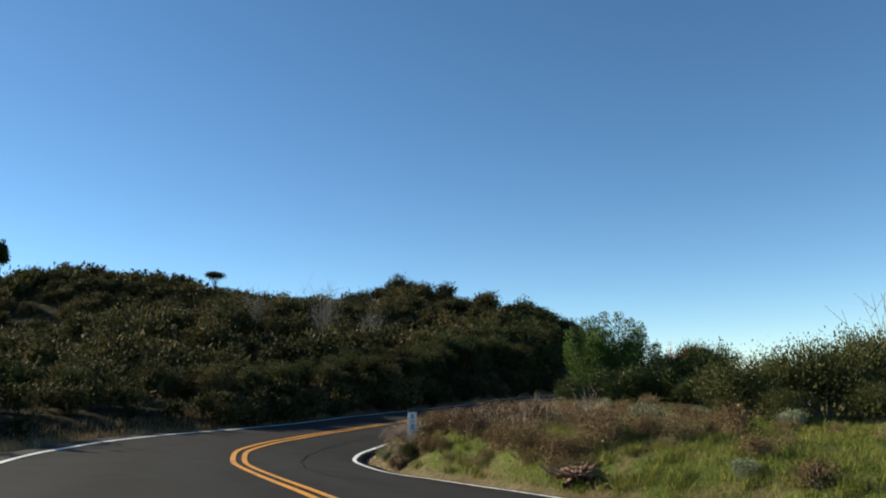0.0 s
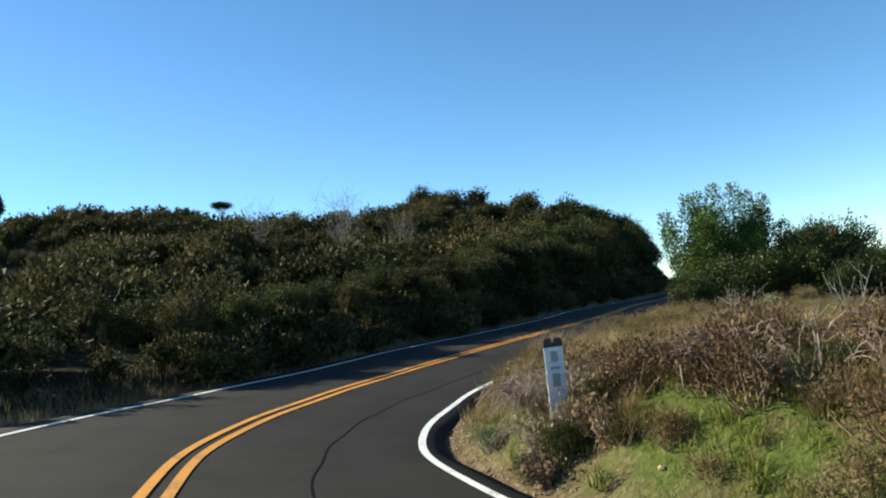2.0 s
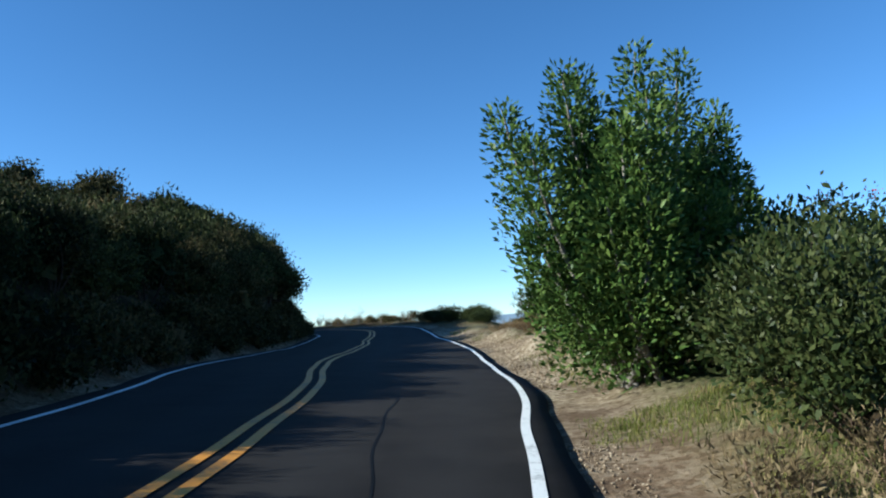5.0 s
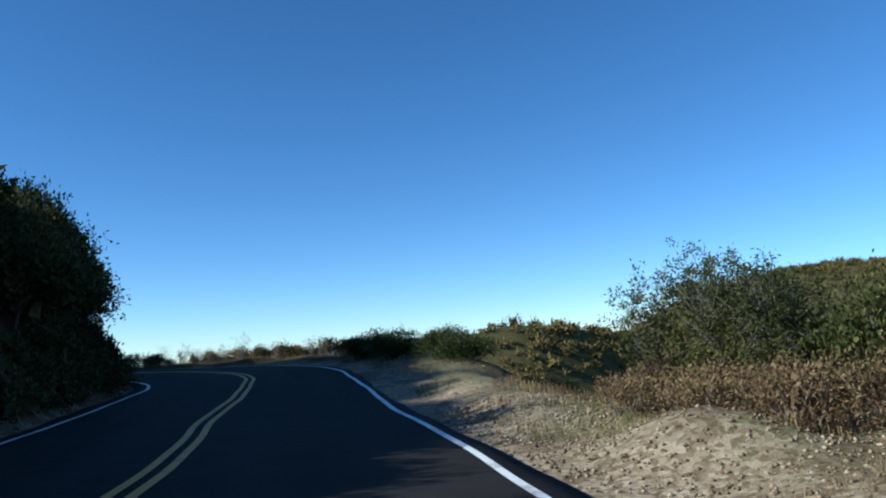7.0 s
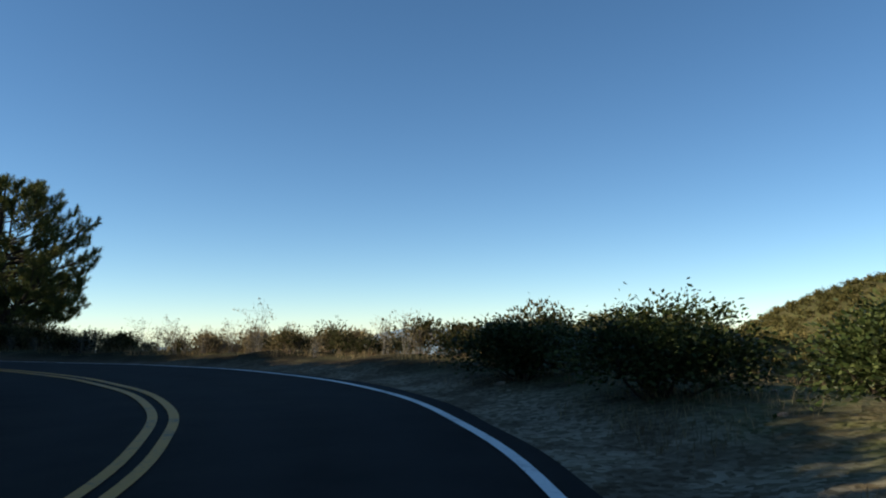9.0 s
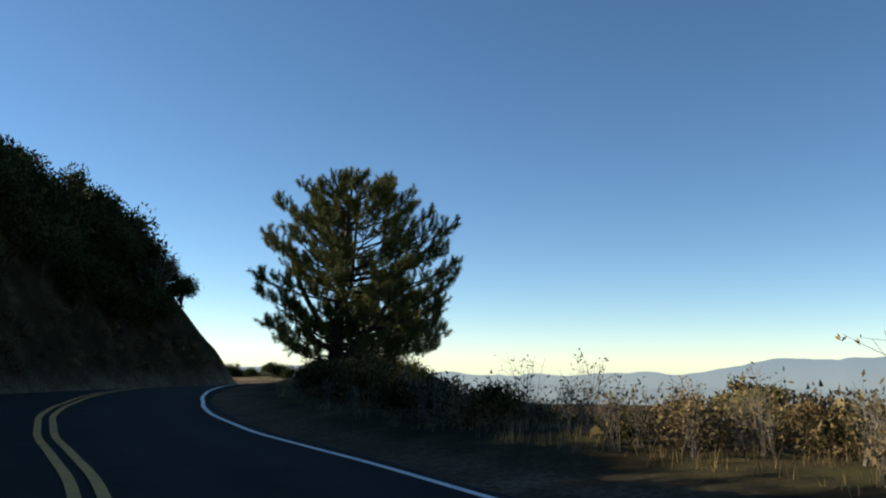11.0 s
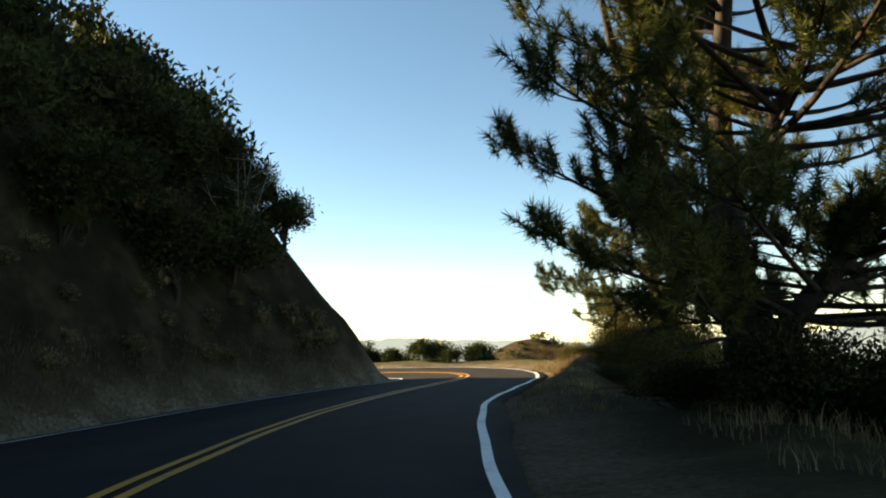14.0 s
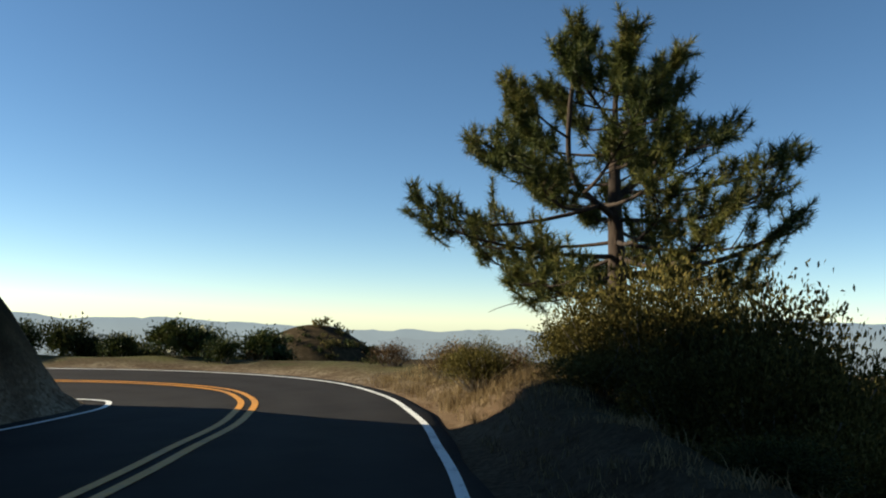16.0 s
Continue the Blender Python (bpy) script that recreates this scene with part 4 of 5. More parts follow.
for x, y, s in ((-3.2, 14.2, 0.5), (-2.6, 14.9, 0.6), (-3.7, 15.6, 0.55), (-4.75, 15.3, 0.45)):
    shrub("sage_shrub", SAGE[int(s * 50) % 2], x, y, s, "small grey-green sage bush among the weeds", "shrub", "sage bushes", x * 35)
# heap of arching dead stems beside the marker post, and a seeding buckwheat in front of it
def dead_bush(x, y, r, h, n, seed, name="dead_bush", label="heap of arching greyish dead stems beside the marker post"):
    rng = np.random.default_rng(seed)
    e = empty(name, pose(x, y, float(ground_z(x, y)[0])))
    out = []
    for k in range(n):
        a, a2 = rng.uniform(0, 6.283), rng.normal() * 0.9
        b = np.array([math.cos(a), math.sin(a), 0]) * r * rng.random() * 0.5
        m = b + np.array([math.cos(a + a2) * r * 0.5, math.sin(a + a2) * r * 0.5, h * rng.uniform(0.7, 2.0)])
        end = np.array([math.cos(a + a2), math.sin(a + a2), 0]) * r * rng.uniform(0.7, 1.25) + [0, 0, h * rng.uniform(-0.1, 0.5)]
        t = np.linspace(0, 1, 7)[:, None]
        C = (1 - t) ** 2 * b + 2 * t * (1 - t) * m + t ** 2 * end + rng.normal(size=(7, 3)) * 0.012
        out.append(tube(C, np.linspace(0.0055, 0.0022, 7) * rng.uniform(0.6, 1.5), 4))
        for j in range(2):
            p, d = C[rng.integers(2, 6)], unit(rng.normal(size=3) + [0, 0, 0.3]) * rng.uniform(0.08, 0.25)
            out.append(tube(p + d * np.linspace(0, 1, 3)[:, None], np.array([0.0035, 0.0025, 0.0015]), 4))
    v, f = joined(out)
    part("branchwork", mesh_np("branchwork", v, [f], M_STICK), e)
    return tagged(e, label, "dead bush", "dead bushes")


M_STICK = bark_material("dead_stems", (0.11, 0.075, 0.06), (0.38, 0.29, 0.235), 14.0)
M_SEED = leaf_material("buckwheat_seed_heads", [(0.15, (0.10, 0.065, 0.04)), (0.5, (0.21, 0.145, 0.095)), (0.85, (0.42, 0.32, 0.24))])
for k, (x, y, r, h, n) in enumerate(((-4.15, 15.1, 0.62, 0.34, 150), (-3.95, 14.75, 0.5, 0.32, 100), (-4.3, 14.5, 0.4, 0.26, 60), (-3.3, 14.6, 0.5, 0.3, 50), (-4.36, 13.92, 0.26, 0.24, 50))):
    dead_bush(x, y, r, h, n, 870 + k)
# small bushes dotted over the flat inside the bend
for k in range(26):
    x, y = rg.uniform(-3.6, 4.0), rg.uniform(5.5, 12.5)
    i, off = along(x, y)
    if off[0] < PAVE_R[i[0]] + 0.8:
        continue
    if k % 3 == 0:
        shrub("buckwheat_shrub", RUST[k % 2], x, y, rg.uniform(0.28, 0.5), "low rust-brown dried buckwheat shrub", "shrub", "rust-brown shrubs", rg.uniform(0, 360))
    elif k % 3 == 1:
        shrub("dry_weed", WEED[k % 2], x, y, rg.uniform(0.4, 0.7), "tangled brown dried weed in the grass", "weed", "dried weeds", rg.uniform(0, 360))
    else:
        shrub("sage_shrub", SAGE[k % 2], x, y, rg.uniform(0.35, 0.6), "small grey-green sage bush among the grass", "shrub", "sage bushes", rg.uniform(0, 360))
# red berries on two of the toyons
rg = np.random.default_rng(92)
for bx, by, bz, n in ((12.25, 44.5, 2.75, 12), (12.9, 43.8, 1.9, 12), (9.3, 35.4, 2.4, 7)):
    for k in range(n):
        P = np.array([bx, by, bz]) + rg.normal(size=3) * [0.4, 0.25, 0.28]
        C = P + rg.normal(size=(46, 3)) * 0.075
        v, q = leaves_at(rg, C, unit(rg.normal(size=(46, 3))), 0.045, 0.9)
        ob = new("berry_cluster", mesh_np("berry_cluster", v, [q], M_BERRY))
        tagged(ob, "bright red toyon berry cluster hanging in the shrub", "berries", "toyon berries")


# ---------------------------------------------------------------- pines
def shoots(rng, P, D, n=60, length=0.15, width=0.012, reach=0.34):
    """Bottle brushes of needles along the last stretch of each twig, ending at P and growing along D."""
    m = len(P)
    a = np.repeat(D, n, 0)
    u = rng.random((m * n, 1))
    size = np.repeat(rng.uniform(0.8, 1.2, (m, 1)), n, 0)
    d = unit(a * (0.25 + 0.75 * (1 - u) ** 2) + unit(rng.normal(size=(m * n, 3))) * 0.9)
    b = np.repeat(P, n, 0) - a * u * reach * size
    s = unit(np.cross(d, rng.normal(size=(m * n, 3)))) * width * 0.5
    L = length * rng.uniform(0.75, 1.15, (m * n, 1)) * size * (1 - 0.35 * u)
    V = np.stack([b - s, b + s, b + d * L], 1)
    return V.reshape(-1, 3), np.arange(m * n * 3).reshape(-1, 3)


def bent(a, m, e, n=9):
    t = np.linspace(0, 1, n)[:, None]
    return (1 - t) ** 2 * a + 2 * t * (1 - t) * m + t ** 2 * e


def pine(name, x, y, trunk, radii, envelope, centre, zs, count, seed, label, needle=0.16, rise=0.25, side=9, start=0.4, dead=0, turn_up=0.5, brush=60, forks=()):
    """trunk: points from the ground up; envelope(z, az): reach of the crown round its centre line; zs: lowest and highest limb end; forks: heavy limbs that carry the rest."""
    rng = np.random.default_rng(seed)
    z = float(ground_z(x, y)[0])
    e = empty(name, pose(x, y, z))
    T = spline(np.array(trunk, float), 8)
    tr = np.interp(np.linspace(0, 1, len(T)), np.linspace(0, 1, len(radii)), radii)
    tv, tf = tube(T, tr, 12)
    part("trunk", mesh_np("trunk", tv, [tf], M_BARK, smooth=True), e)
    bearers = [T]
    for fork, r0 in forks:
        F = spline(np.array(fork, float), 6)
        fv, ff = tube(F, np.linspace(r0, 0.03, len(F)), 9)
        part("heavy_limb", mesh_np("heavy_limb", fv, [ff], M_BARK, smooth=True), e)
        bearers.append(F)
    B_ALL = np.concatenate(bearers)
    wood, tips, tdir = [], [], []
    az = rng.uniform(0, 6.28)
    for k in range(count):
        az += 2.39996 + rng.normal() * 0.15
        zt = zs[0] + (zs[1] - zs[0]) * (k + rng.random()) / count
        full = rng.random() > 0.3
        out = envelope(zt, az) * (rng.uniform(0.88, 1.05) if full else rng.uniform(0.45, 0.75))
        tip = np.array([centre[0] + out * math.cos(az), centre[1] + out * math.sin(az), zt])
        lift = rise + 0.32 * (zt - zs[0]) / (zs[1] - zs[0])
        want = np.array([centre[0] + 0.12 * (tip[0] - centre[0]), centre[1] + 0.12 * (tip[1] - centre[1]), max(zt - lift * out - 0.4, start * zs[0] + 0.4)])
        a = B_ALL[np.argmin(((B_ALL - want) ** 2 * [1, 1, 1.6]).sum(1))]
        L = np.linalg.norm(tip - a)
        m = a + (tip - a) * 0.6 + np.array([0, 0, -turn_up * 0.22 * L]) + rng.normal(size=3) * 0.05 * L
        C = bent(a, m, tip)
        r0 = 0.011 * L + 0.01
        wood.append(tube(C, np.linspace(r0, 0.011, 9), 6))
        ends = [(C[8], unit(C[8] - C[7] + [0, 0, 0.35]))]
        for q in range(side):
            u = 1 - ((q + rng.random()) / side) ** 1.3 * 0.62
            i = min(int(u * 8), 7)
            p = C[i] + (C[i + 1] - C[i]) * min(u * 8 - i, 1)
            ax = unit(C[8] - C[4])
            sd = unit(np.cross(ax, [0, 0, 1.0])) * (1 if q % 2 else -1)
            s = rng.uniform(0.25, 0.6) * min(L / 2.4, 1.15) * (1.7 - 0.7 * u)
            end = p + unit(ax * rng.uniform(0.2, 1.0) + sd * rng.uniform(0.15, 0.9) + [0, 0, rng.uniform(-0.15, 1.0)]) * s
            mid = (p + end) / 2 + np.array([0, 0, -0.12 * s])
            B = bent(p, mid, end, 5)
            wood.append(tube(B, np.linspace(0.014, 0.008, 5), 4))
            ends.append((end, unit(end - mid + [0, 0, 0.3 * s])))
            for w in range(int(rng.integers(0, 3))):
                b0 = B[rng.integers(1, 4)]
                d = unit(end - p + rng.normal(size=3) * 0.5 * s + np.array([0, 0, 0.4 * s]))
                b1 = b0 + d * rng.uniform(0.2, 0.4)
                wood.append(tube(np.array([b0, b1]), np.array([0.008, 0.006]), 4))
                ends.append((b1, d))
        for p, d in ends:
            tips.append(p)
            tdir.append(d)
    for k in range(dead):
        az = rng.uniform(0, 6.283)
        a = T[np.argmin(np.abs(T[:, 2] - rng.uniform(0.7, 3.4)))]
        end = a + np.array([math.cos(az), math.sin(az), rng.uniform(-0.45, 0.05)]) * rng.uniform(1.2, 2.5)
        C = bent(a, (a + end) / 2 + np.array([0, 0, 0.35]) + rng.normal(size=3) * 0.15, end, 8)
        wood.append(tube(C, np.linspace(0.035, 0.008, 8), 5))
        for m in range(6):
            p = C[rng.integers(3, 8)]
            d = unit(rng.normal(size=3) + np.array([math.cos(az), math.sin(az), -0.3]))
            s = np.linspace(0, 1, 5)[:, None]
            wood.append(tube(p + d * s * rng.uniform(0.3, 0.9) + np.array([0, 0, -0.25]) * s ** 2 * rng.uniform(-0.5, 1), np.linspace(0.011, 0.005, 5), 4))
    lv, lf = joined(wood)
    part("branchwork", mesh_np("branchwork", lv, [lf], M_BARK), e)
    nv, nf = shoots(rng, np.array(tips), np.array(tdir), brush, needle, 0.017)
    part("needle_crown", mesh_np("needle_crown", nv, [nf], M_NEEDLE), e)
    return tagged(e, label, "tree")


def round_crown(z, az):
    r = float(np.interp(z, [1.3, 2.2, 3.8, 5.7, 6.9, 7.7, 8.8, 9.4], [3.3, 4.0, 4.7, 4.6, 4.1, 3.5, 2.3, 1.0]))
    # thin on the side that leans over the road beyond the trunk
    r *= 1 - 0.5 * max(0.0, math.cos(az - 2.2)) ** 2 * (1.0 if z < 6 else 0.5)
    return r * (1 + 0.08 * math.sin(3 * az + 1.3 * z) + 0.07 * math.sin(5 * az - 2.1 * z)) - 0.15


def open_cone(z, az):
    return float(np.interp(z, [2.3, 3.1, 4.5, 5.7, 6.7, 7.5], [2.9, 3.5, 3.1, 2.4, 1.5, 0.6])) * (1 + 0.12 * math.sin(2 * az + z * 2))


pine("big_pine_tree", 17.5, 111.0, [(0, 0, -0.3), (0.05, 0.4, 1.1), (0.1, 1.0, 2.4), (0.2, 1.5, 4.4), (0.4, 1.4, 6.7), (0.6, 0.9, 9.2)], [0.42, 0.36, 0.28, 0.2, 0.12, 0.04],
     round_crown, (0.75, 0.2), (1.7, 9.1), 122, 401, "big round-crowned pine tree with forked heavy limbs", 0.22, 0.08, 16, 0.5, 30, 0.6, 88,
     [([(0.05, 0.3, 0.9), (0.9, 0.1, 1.9), (2.0, -0.2, 3.3), (2.8, -0.4, 5.0), (3.1, -0.5, 6.6)], 0.2), ([(0.1, 0.8, 2.0), (-0.8, 0.4, 3.2), (-1.6, -0.1, 4.8), (-2.0, -0.4, 6.4)], 0.17),
      ([(0.15, 1.2, 3.2), (0.6, 0.2, 4.4), (0.8, -1.0, 5.8), (0.9, -1.5, 7.4)], 0.14), ([(0.1, 0.6, 1.6), (-0.9, -0.3, 2.3), (-1.7, -0.7, 3.2)], 0.11)])
pine("young_pine_tree", 20.2, 127.7, [(0, 0, -0.3), (0.05, 0, 2.3), (0.0, 0.05, 4.6), (0.0, 0, 6.9)], [0.24, 0.19, 0.12, 0.02],
     open_cone, (-0.25, -0.3), (2.5, 7.4), 50, 402, "open conical pine tree with upturned limb ends", 0.21, -0.12, 17, 0.7, 6, 0.8, 88,
     [([(0.0, 0, 2.8), (1.3, -0.4, 3.0), (2.5, -0.7, 3.4), (3.5, -0.9, 4.2)], 0.07), ([(0.0, 0, 3.9), (-0.9, 0, 4.7), (-1.0, -0.1, 6.1), (-0.8, -0.1, 7.1)], 0.07), ([(0.0, 0, 4.3), (0.9, 0, 5.1), (1.2, -0.1, 6.1), (1.3, -0.1, 6.8)], 0.07)])
SKIRT = [shrub_meshes(360 + k, (1.6, 1.6, 1.2), 800, 12, 0.075, M_OAK, 0.5, 0.13, 9, 18, twig=M_BARK, core=240) for k in range(2)]
for x, y, s, tall in ((17.2, 109.2, 0.75, 1.0), (18.4, 109.6, 0.9, 1.15), (18.2, 108.2, 0.7, 0.9), (19.4, 110.6, 1.0, 1.2), (20.8, 110.0, 1.0, 1.1), (16.4, 110.6, 0.5, 0.8), (18.6, 112.8, 0.8, 1.1), (16.9, 112.8, 0.4, 0.7), (16.8, 114.2, 0.5, 0.7), (17.2, 115.6, 0.4, 0.7), (17.3, 117.6, 0.4, 0.7), (17.2, 119.4, 0.45, 0.7), (20.6, 107.8, 0.95, 1.2), (22.0, 108.8, 1.1, 1.3), (19.8, 109.0, 0.75, 1.0)):
    shrub("dark_shrub", SKIRT[int(x * 3) % 2], x, y, s, "dark evergreen shrub under the big pine", "shrub", "shrubs under the pine", x * 45, tall)
GOLD = [shrub_meshes(370 + k, (1.6, 1.6, 1.3), 800, 13, 0.06, M_GOLD, 0.48, 0.12, 10, 20, core=240) for k in range(2)]
for x, y, s, tall in ((18.3, 124.0, 0.78, 1.2), (18.8, 123.4, 0.9, 1.58), (19.2, 122.8, 1.0, 1.6), (19.5, 122.2, 1.0, 1.6), (19.7, 121.7, 0.95, 1.55), (19.9, 121.2, 0.8, 1.5), (20.0, 120.7, 0.7, 1.2), (18.8, 121.4, 0.84, 1.38), (18.3, 122.0, 0.78, 1.08),
                      (18.9, 120.4, 0.73, 1.14), (17.7, 123.3, 0.56, 0.72), (19.7, 120.1, 0.5, 0.9), (18.0, 120.6, 0.56, 0.76), (18.5, 119.5, 0.56, 0.6), (17.3, 127.0, 0.5, 1.08), (18.4, 125.4, 0.62, 1.2), (20.3, 125.8, 1.12, 1.44), (21.3, 125.2, 1.18, 1.56)):
    shrub("golden_shrub", GOLD[int(x * 3) % 2], x, y, s, "dense golden-green shrub below the young pine", "shrub", "shrubs below the young pine", x * 45, tall)


# ---------------------------------------------------------------- trees above the cut bank
def small_tree(name, x, y, h, r, seed, mat, label, lean=(0, 0), n=520, leaf=0.12, crown=None):
    rng = np.random.default_rng(seed)
    z = float(ground_z(x, y)[0])
    e = empty(name, pose(x, y, z))
    (v, q), P = foliage(rng, (r, r, crown[1] if crown else h * 0.5), n, 9, leaf, 0.5, 0.13, 11, 0.2, 0.75)
    c = np.array([lean[0], lean[1], crown[0] if crown else h * 0.38])
    v, P = v + c, P + c
    part("foliage", mesh_np("foliage", v, [q], mat), e)
    t = np.linspace(0, 1, 7)[:, None]
    top = c * [1, 1, 0.8]
    T = np.array([0, 0, -0.3]) * (1 - t) + top * t + np.array([0.15, 0.1, 0]) * np.sin(t * 5) * 0.6
    pieces = [tube(T, np.linspace(0.05 * h * 0.4 + 0.03, 0.03, 7), 7)]
    for i in rng.choice(len(P), 26, replace=False):
        b = T[rng.integers(2, 7)]
        s = np.linspace(0, 1, 5)[:, None]
        pieces.append(tube(b + (P[i] - b) * s + np.array([0, 0, 0.15]) * np.sin(s * 3.1), np.linspace(0.03, 0.008, 5), 5))
    tv, tf = joined(pieces)
    part("branchwork", mesh_np("branchwork", tv, [tf], M_BARK), e)
    return tagged(e, label, "tree")


small_tree("bank_tree", 7.3, 126.4, 3.0, 1.05, 501, M_OAK, "lone small round-topped oak on the nose of the cut bank", (0.2, 0.2), 900, 0.11, (1.15, 1.1))
rg = np.random.default_rng(44)
for x, y, h, r in ((6.5, 123.0, 3.6, 1.3), (5.9, 120.6, 4.2, 1.6), (4.6, 121.6, 4.4, 1.7), (4.6, 118.0, 4.4, 1.7), (3.6, 115.4, 4.4, 1.8), (2.4, 113.0, 4.8, 1.9), (2.4, 110.2, 5.0, 1.9), (1.6, 107.6, 5.2, 2.0), (2.4, 105.0, 5.2, 1.9),
                   (2.2, 102.4, 5.4, 2.0), (3.2, 99.8, 5.4, 2.0), (4.0, 97.2, 5.4, 2.0), (5.4, 94.4, 5.2, 1.9), (7.4, 91.4, 5.0, 1.8), (9.6, 88.2, 5.0, 1.8), (11.6, 85.0, 4.8, 1.8), (13.2, 82.0, 4.8, 1.8), (14.0, 78.8, 4.6, 1.7), (13.6, 75.4, 4.8, 1.8), (12.4, 72.0, 4.6, 1.8),
                   (10.8, 68.6, 4.4, 1.7), (8.8, 65.0, 4.2, 1.7), (6.8, 61.2, 4.0, 1.6), (7.0, 82.0, 5.0, 2.0), (5.0, 86.0, 5.4, 2.0), (3.4, 90.0, 4.4, 1.9), (1.4, 94.0, 4.0, 1.8), (9.0, 79.0, 4.6, 1.8), (6.6, 89.0, 5.0, 1.9), (4.2, 60.5, 5.6, 1.6), (2.4, 59.4, 5.2, 1.5)):
    small_tree("bank_oak", x, y, h * (0.75 if y > 96 else 0.62 if y > 76 and x < 10 else 0.6 if 70 < y < 83 and x > 11 else 0.65 if y < 70 else 0.95), r * (0.9 if 70 < y < 83 and x > 11 else 1.25), int(x * 100 + y), M_OAK, "dark live oak on top of the shaded cut bank", (rg.normal() * 0.3, 0), 400, 0.17)
small_tree("ridge_oak", -33.6, 110.5, 4.6, 1.7, 511, M_OAK, "lone flat-topped oak on the far ridge line", (0, 0), 300, 0.2, (4.1, 0.75))
small_tree("ridge_conifer", -77.5, 133, 9.5, 2.0, 512, M_OAK, "tall dark conifer on the far ridge", (0, 0), 700, 0.35, (5.2, 3.8))


# ---------------------------------------------------------------- bare and dry plants
def twiggy(name, x, y, h, seed, label, n=14, mat=M_TWIG, spread=0.5, thick=0.012, fork=3, heads=0, head_mat=M_BROWN):
    """A leafless bush: bent stems that fork."""
    rng = np.random.default_rng(seed)
    z = float(ground_z(x, y)[0])
    e = empty(name, pose(x, y, z))
    out, ends = [], []
    for k in range(n):
        a = rng.uniform(0, 6.283)
        end = np.array([math.cos(a) * spread * h * rng.random(), math.sin(a) * spread * h * rng.random(), h * rng.uniform(0.6, 1.1)])
        b = np.array([rng.normal() * 0.06, rng.normal() * 0.06, -0.05])
        m = end * [0.3, 0.3, 0.5] + rng.normal(size=3) * 0.08 * h
        t = np.linspace(0, 1, 7)[:, None]
        C = (1 - t) ** 2 * b + 2 * t * (1 - t) * m + t ** 2 * end
        out.append(tube(C, np.linspace(thick, thick * 0.35, 7), 5))
        for f in range(fork):
            i = rng.integers(2, 6)
            q = C[i] + (unit(rng.normal(size=3) * [1, 1, 0.5] + [0, 0, 0.7]) * h * rng.uniform(0.12, 0.35))
            s = np.linspace(0, 1, 4)[:, None]
            out.append(tube(C[i] + (q - C[i]) * s + np.array([0, 0, 0.03]) * s ** 2, np.linspace(thick * 0.6, thick * 0.25, 4), 4))
            ends.append(q)
    v, f = joined(out)
    part("branchwork", mesh_np("branchwork", v, [f], mat), e)
    if heads and len(ends) > 2:
        C = np.repeat(np.array(ends), heads, 0) + rng.normal(size=(len(ends) * heads, 3)) * (0.03 if heads < 6 else 0.05)
        v, q = leaves_at(rng, C, unit(rng.normal(size=(len(C), 3)) + [0, 0, 0.6]), 0.06, 0.4)
        tagged(part("seed_head", mesh_np("seed_head", v, [q], head_mat), e), kind="stuff")
    return tagged(e, label, "shrub")


twiggy("bare_shrub", -0.6, 18.8, 1.0, 601, "leafless grey shrub with upright forked stems", 16, thick=0.008)
for k, (x, y, h) in enumerate(((-4.3, 13.95, 0.36), (-4.0, 13.8, 0.42), (-3.7, 13.9, 0.4), (-3.85, 13.4, 0.34), (-3.4, 13.7, 0.38), (-4.4, 13.6, 0.3), (-3.1, 13.2, 0.36), (-2.6, 13.6, 0.4))):
    twiggy("seeding_buckwheat", x, y, h, 880 + k, "low buckwheat with pale pinkish seed heads in front of the post", 22, M_WEED, 1.1, 0.004, 4, 4, M_SEED)
# long arching straw stalks over the weeds
for k, (x, y, h) in enumerate(((-2.4, 12.4, 0.7), (-1.9, 11.9, 0.75), (-1.4, 12.6, 0.8), (-1.0, 11.6, 0.7), (-2.9, 12.8, 0.65), (-0.4, 12.0, 0.7))):
    dead_bush(x, y, 0.55, h * 0.8, 14, 890 + k, "dry_stalks", "long arching straw-coloured dry stalks over the weeds")
twiggy("bare_shrub", 0.6, 17.4, 1.1, 602, "leafless grey shrub among dry grass", 12)
twiggy("bare_shrub", 7.4, 14.6, 2.7, 603, "tall leafless twiggy shrub above the brush", 22)
twiggy("bare_shrub", 8.9, 14.2, 2.8, 604, "tall leafless twiggy shrub above the brush", 22)
twiggy("bare_tree", -10.25, 50.0, 4.5, 605, "grey leafless small tree on the brushy hill", 26, spread=0.4, thick=0.012, fork=12)
twiggy("bare_tree", -15.5, 51.0, 3.4, 612, "grey leafless small tree on the brushy hill", 20, spread=0.45, thick=0.012, fork=12)
twiggy("bare_tree", -7.25, 50.0, 3.5, 606, "grey leafless small tree on the brushy hill", 22, spread=0.35, thick=0.012, fork=12)
twiggy("bare_tree", 6.5, 124.2, 3.4, 607, "pale leafless tree leaning out from the bank", 12, spread=0.5, thick=0.025, fork=6)
for k, (x, y, h) in enumerate(((17.6, 54.4, 1.8), (17.9, 53.6, 2.2), (18.8, 54.2, 2.2), (18.3, 52.9, 2.1), (17.4, 53.2, 1.9), (18.9, 52.6, 1.9), (17.0, 52.4, 1.6), (14.6, 46.8, 1.6), (16.2, 49.2, 1.5))):
    twiggy("plumed_shrub", x, y, h, 608 + k, "upright olive shrub with long feathery plumes", 20, M_TWIG, 0.5, 0.006, 13, 26, M_COYOTE)


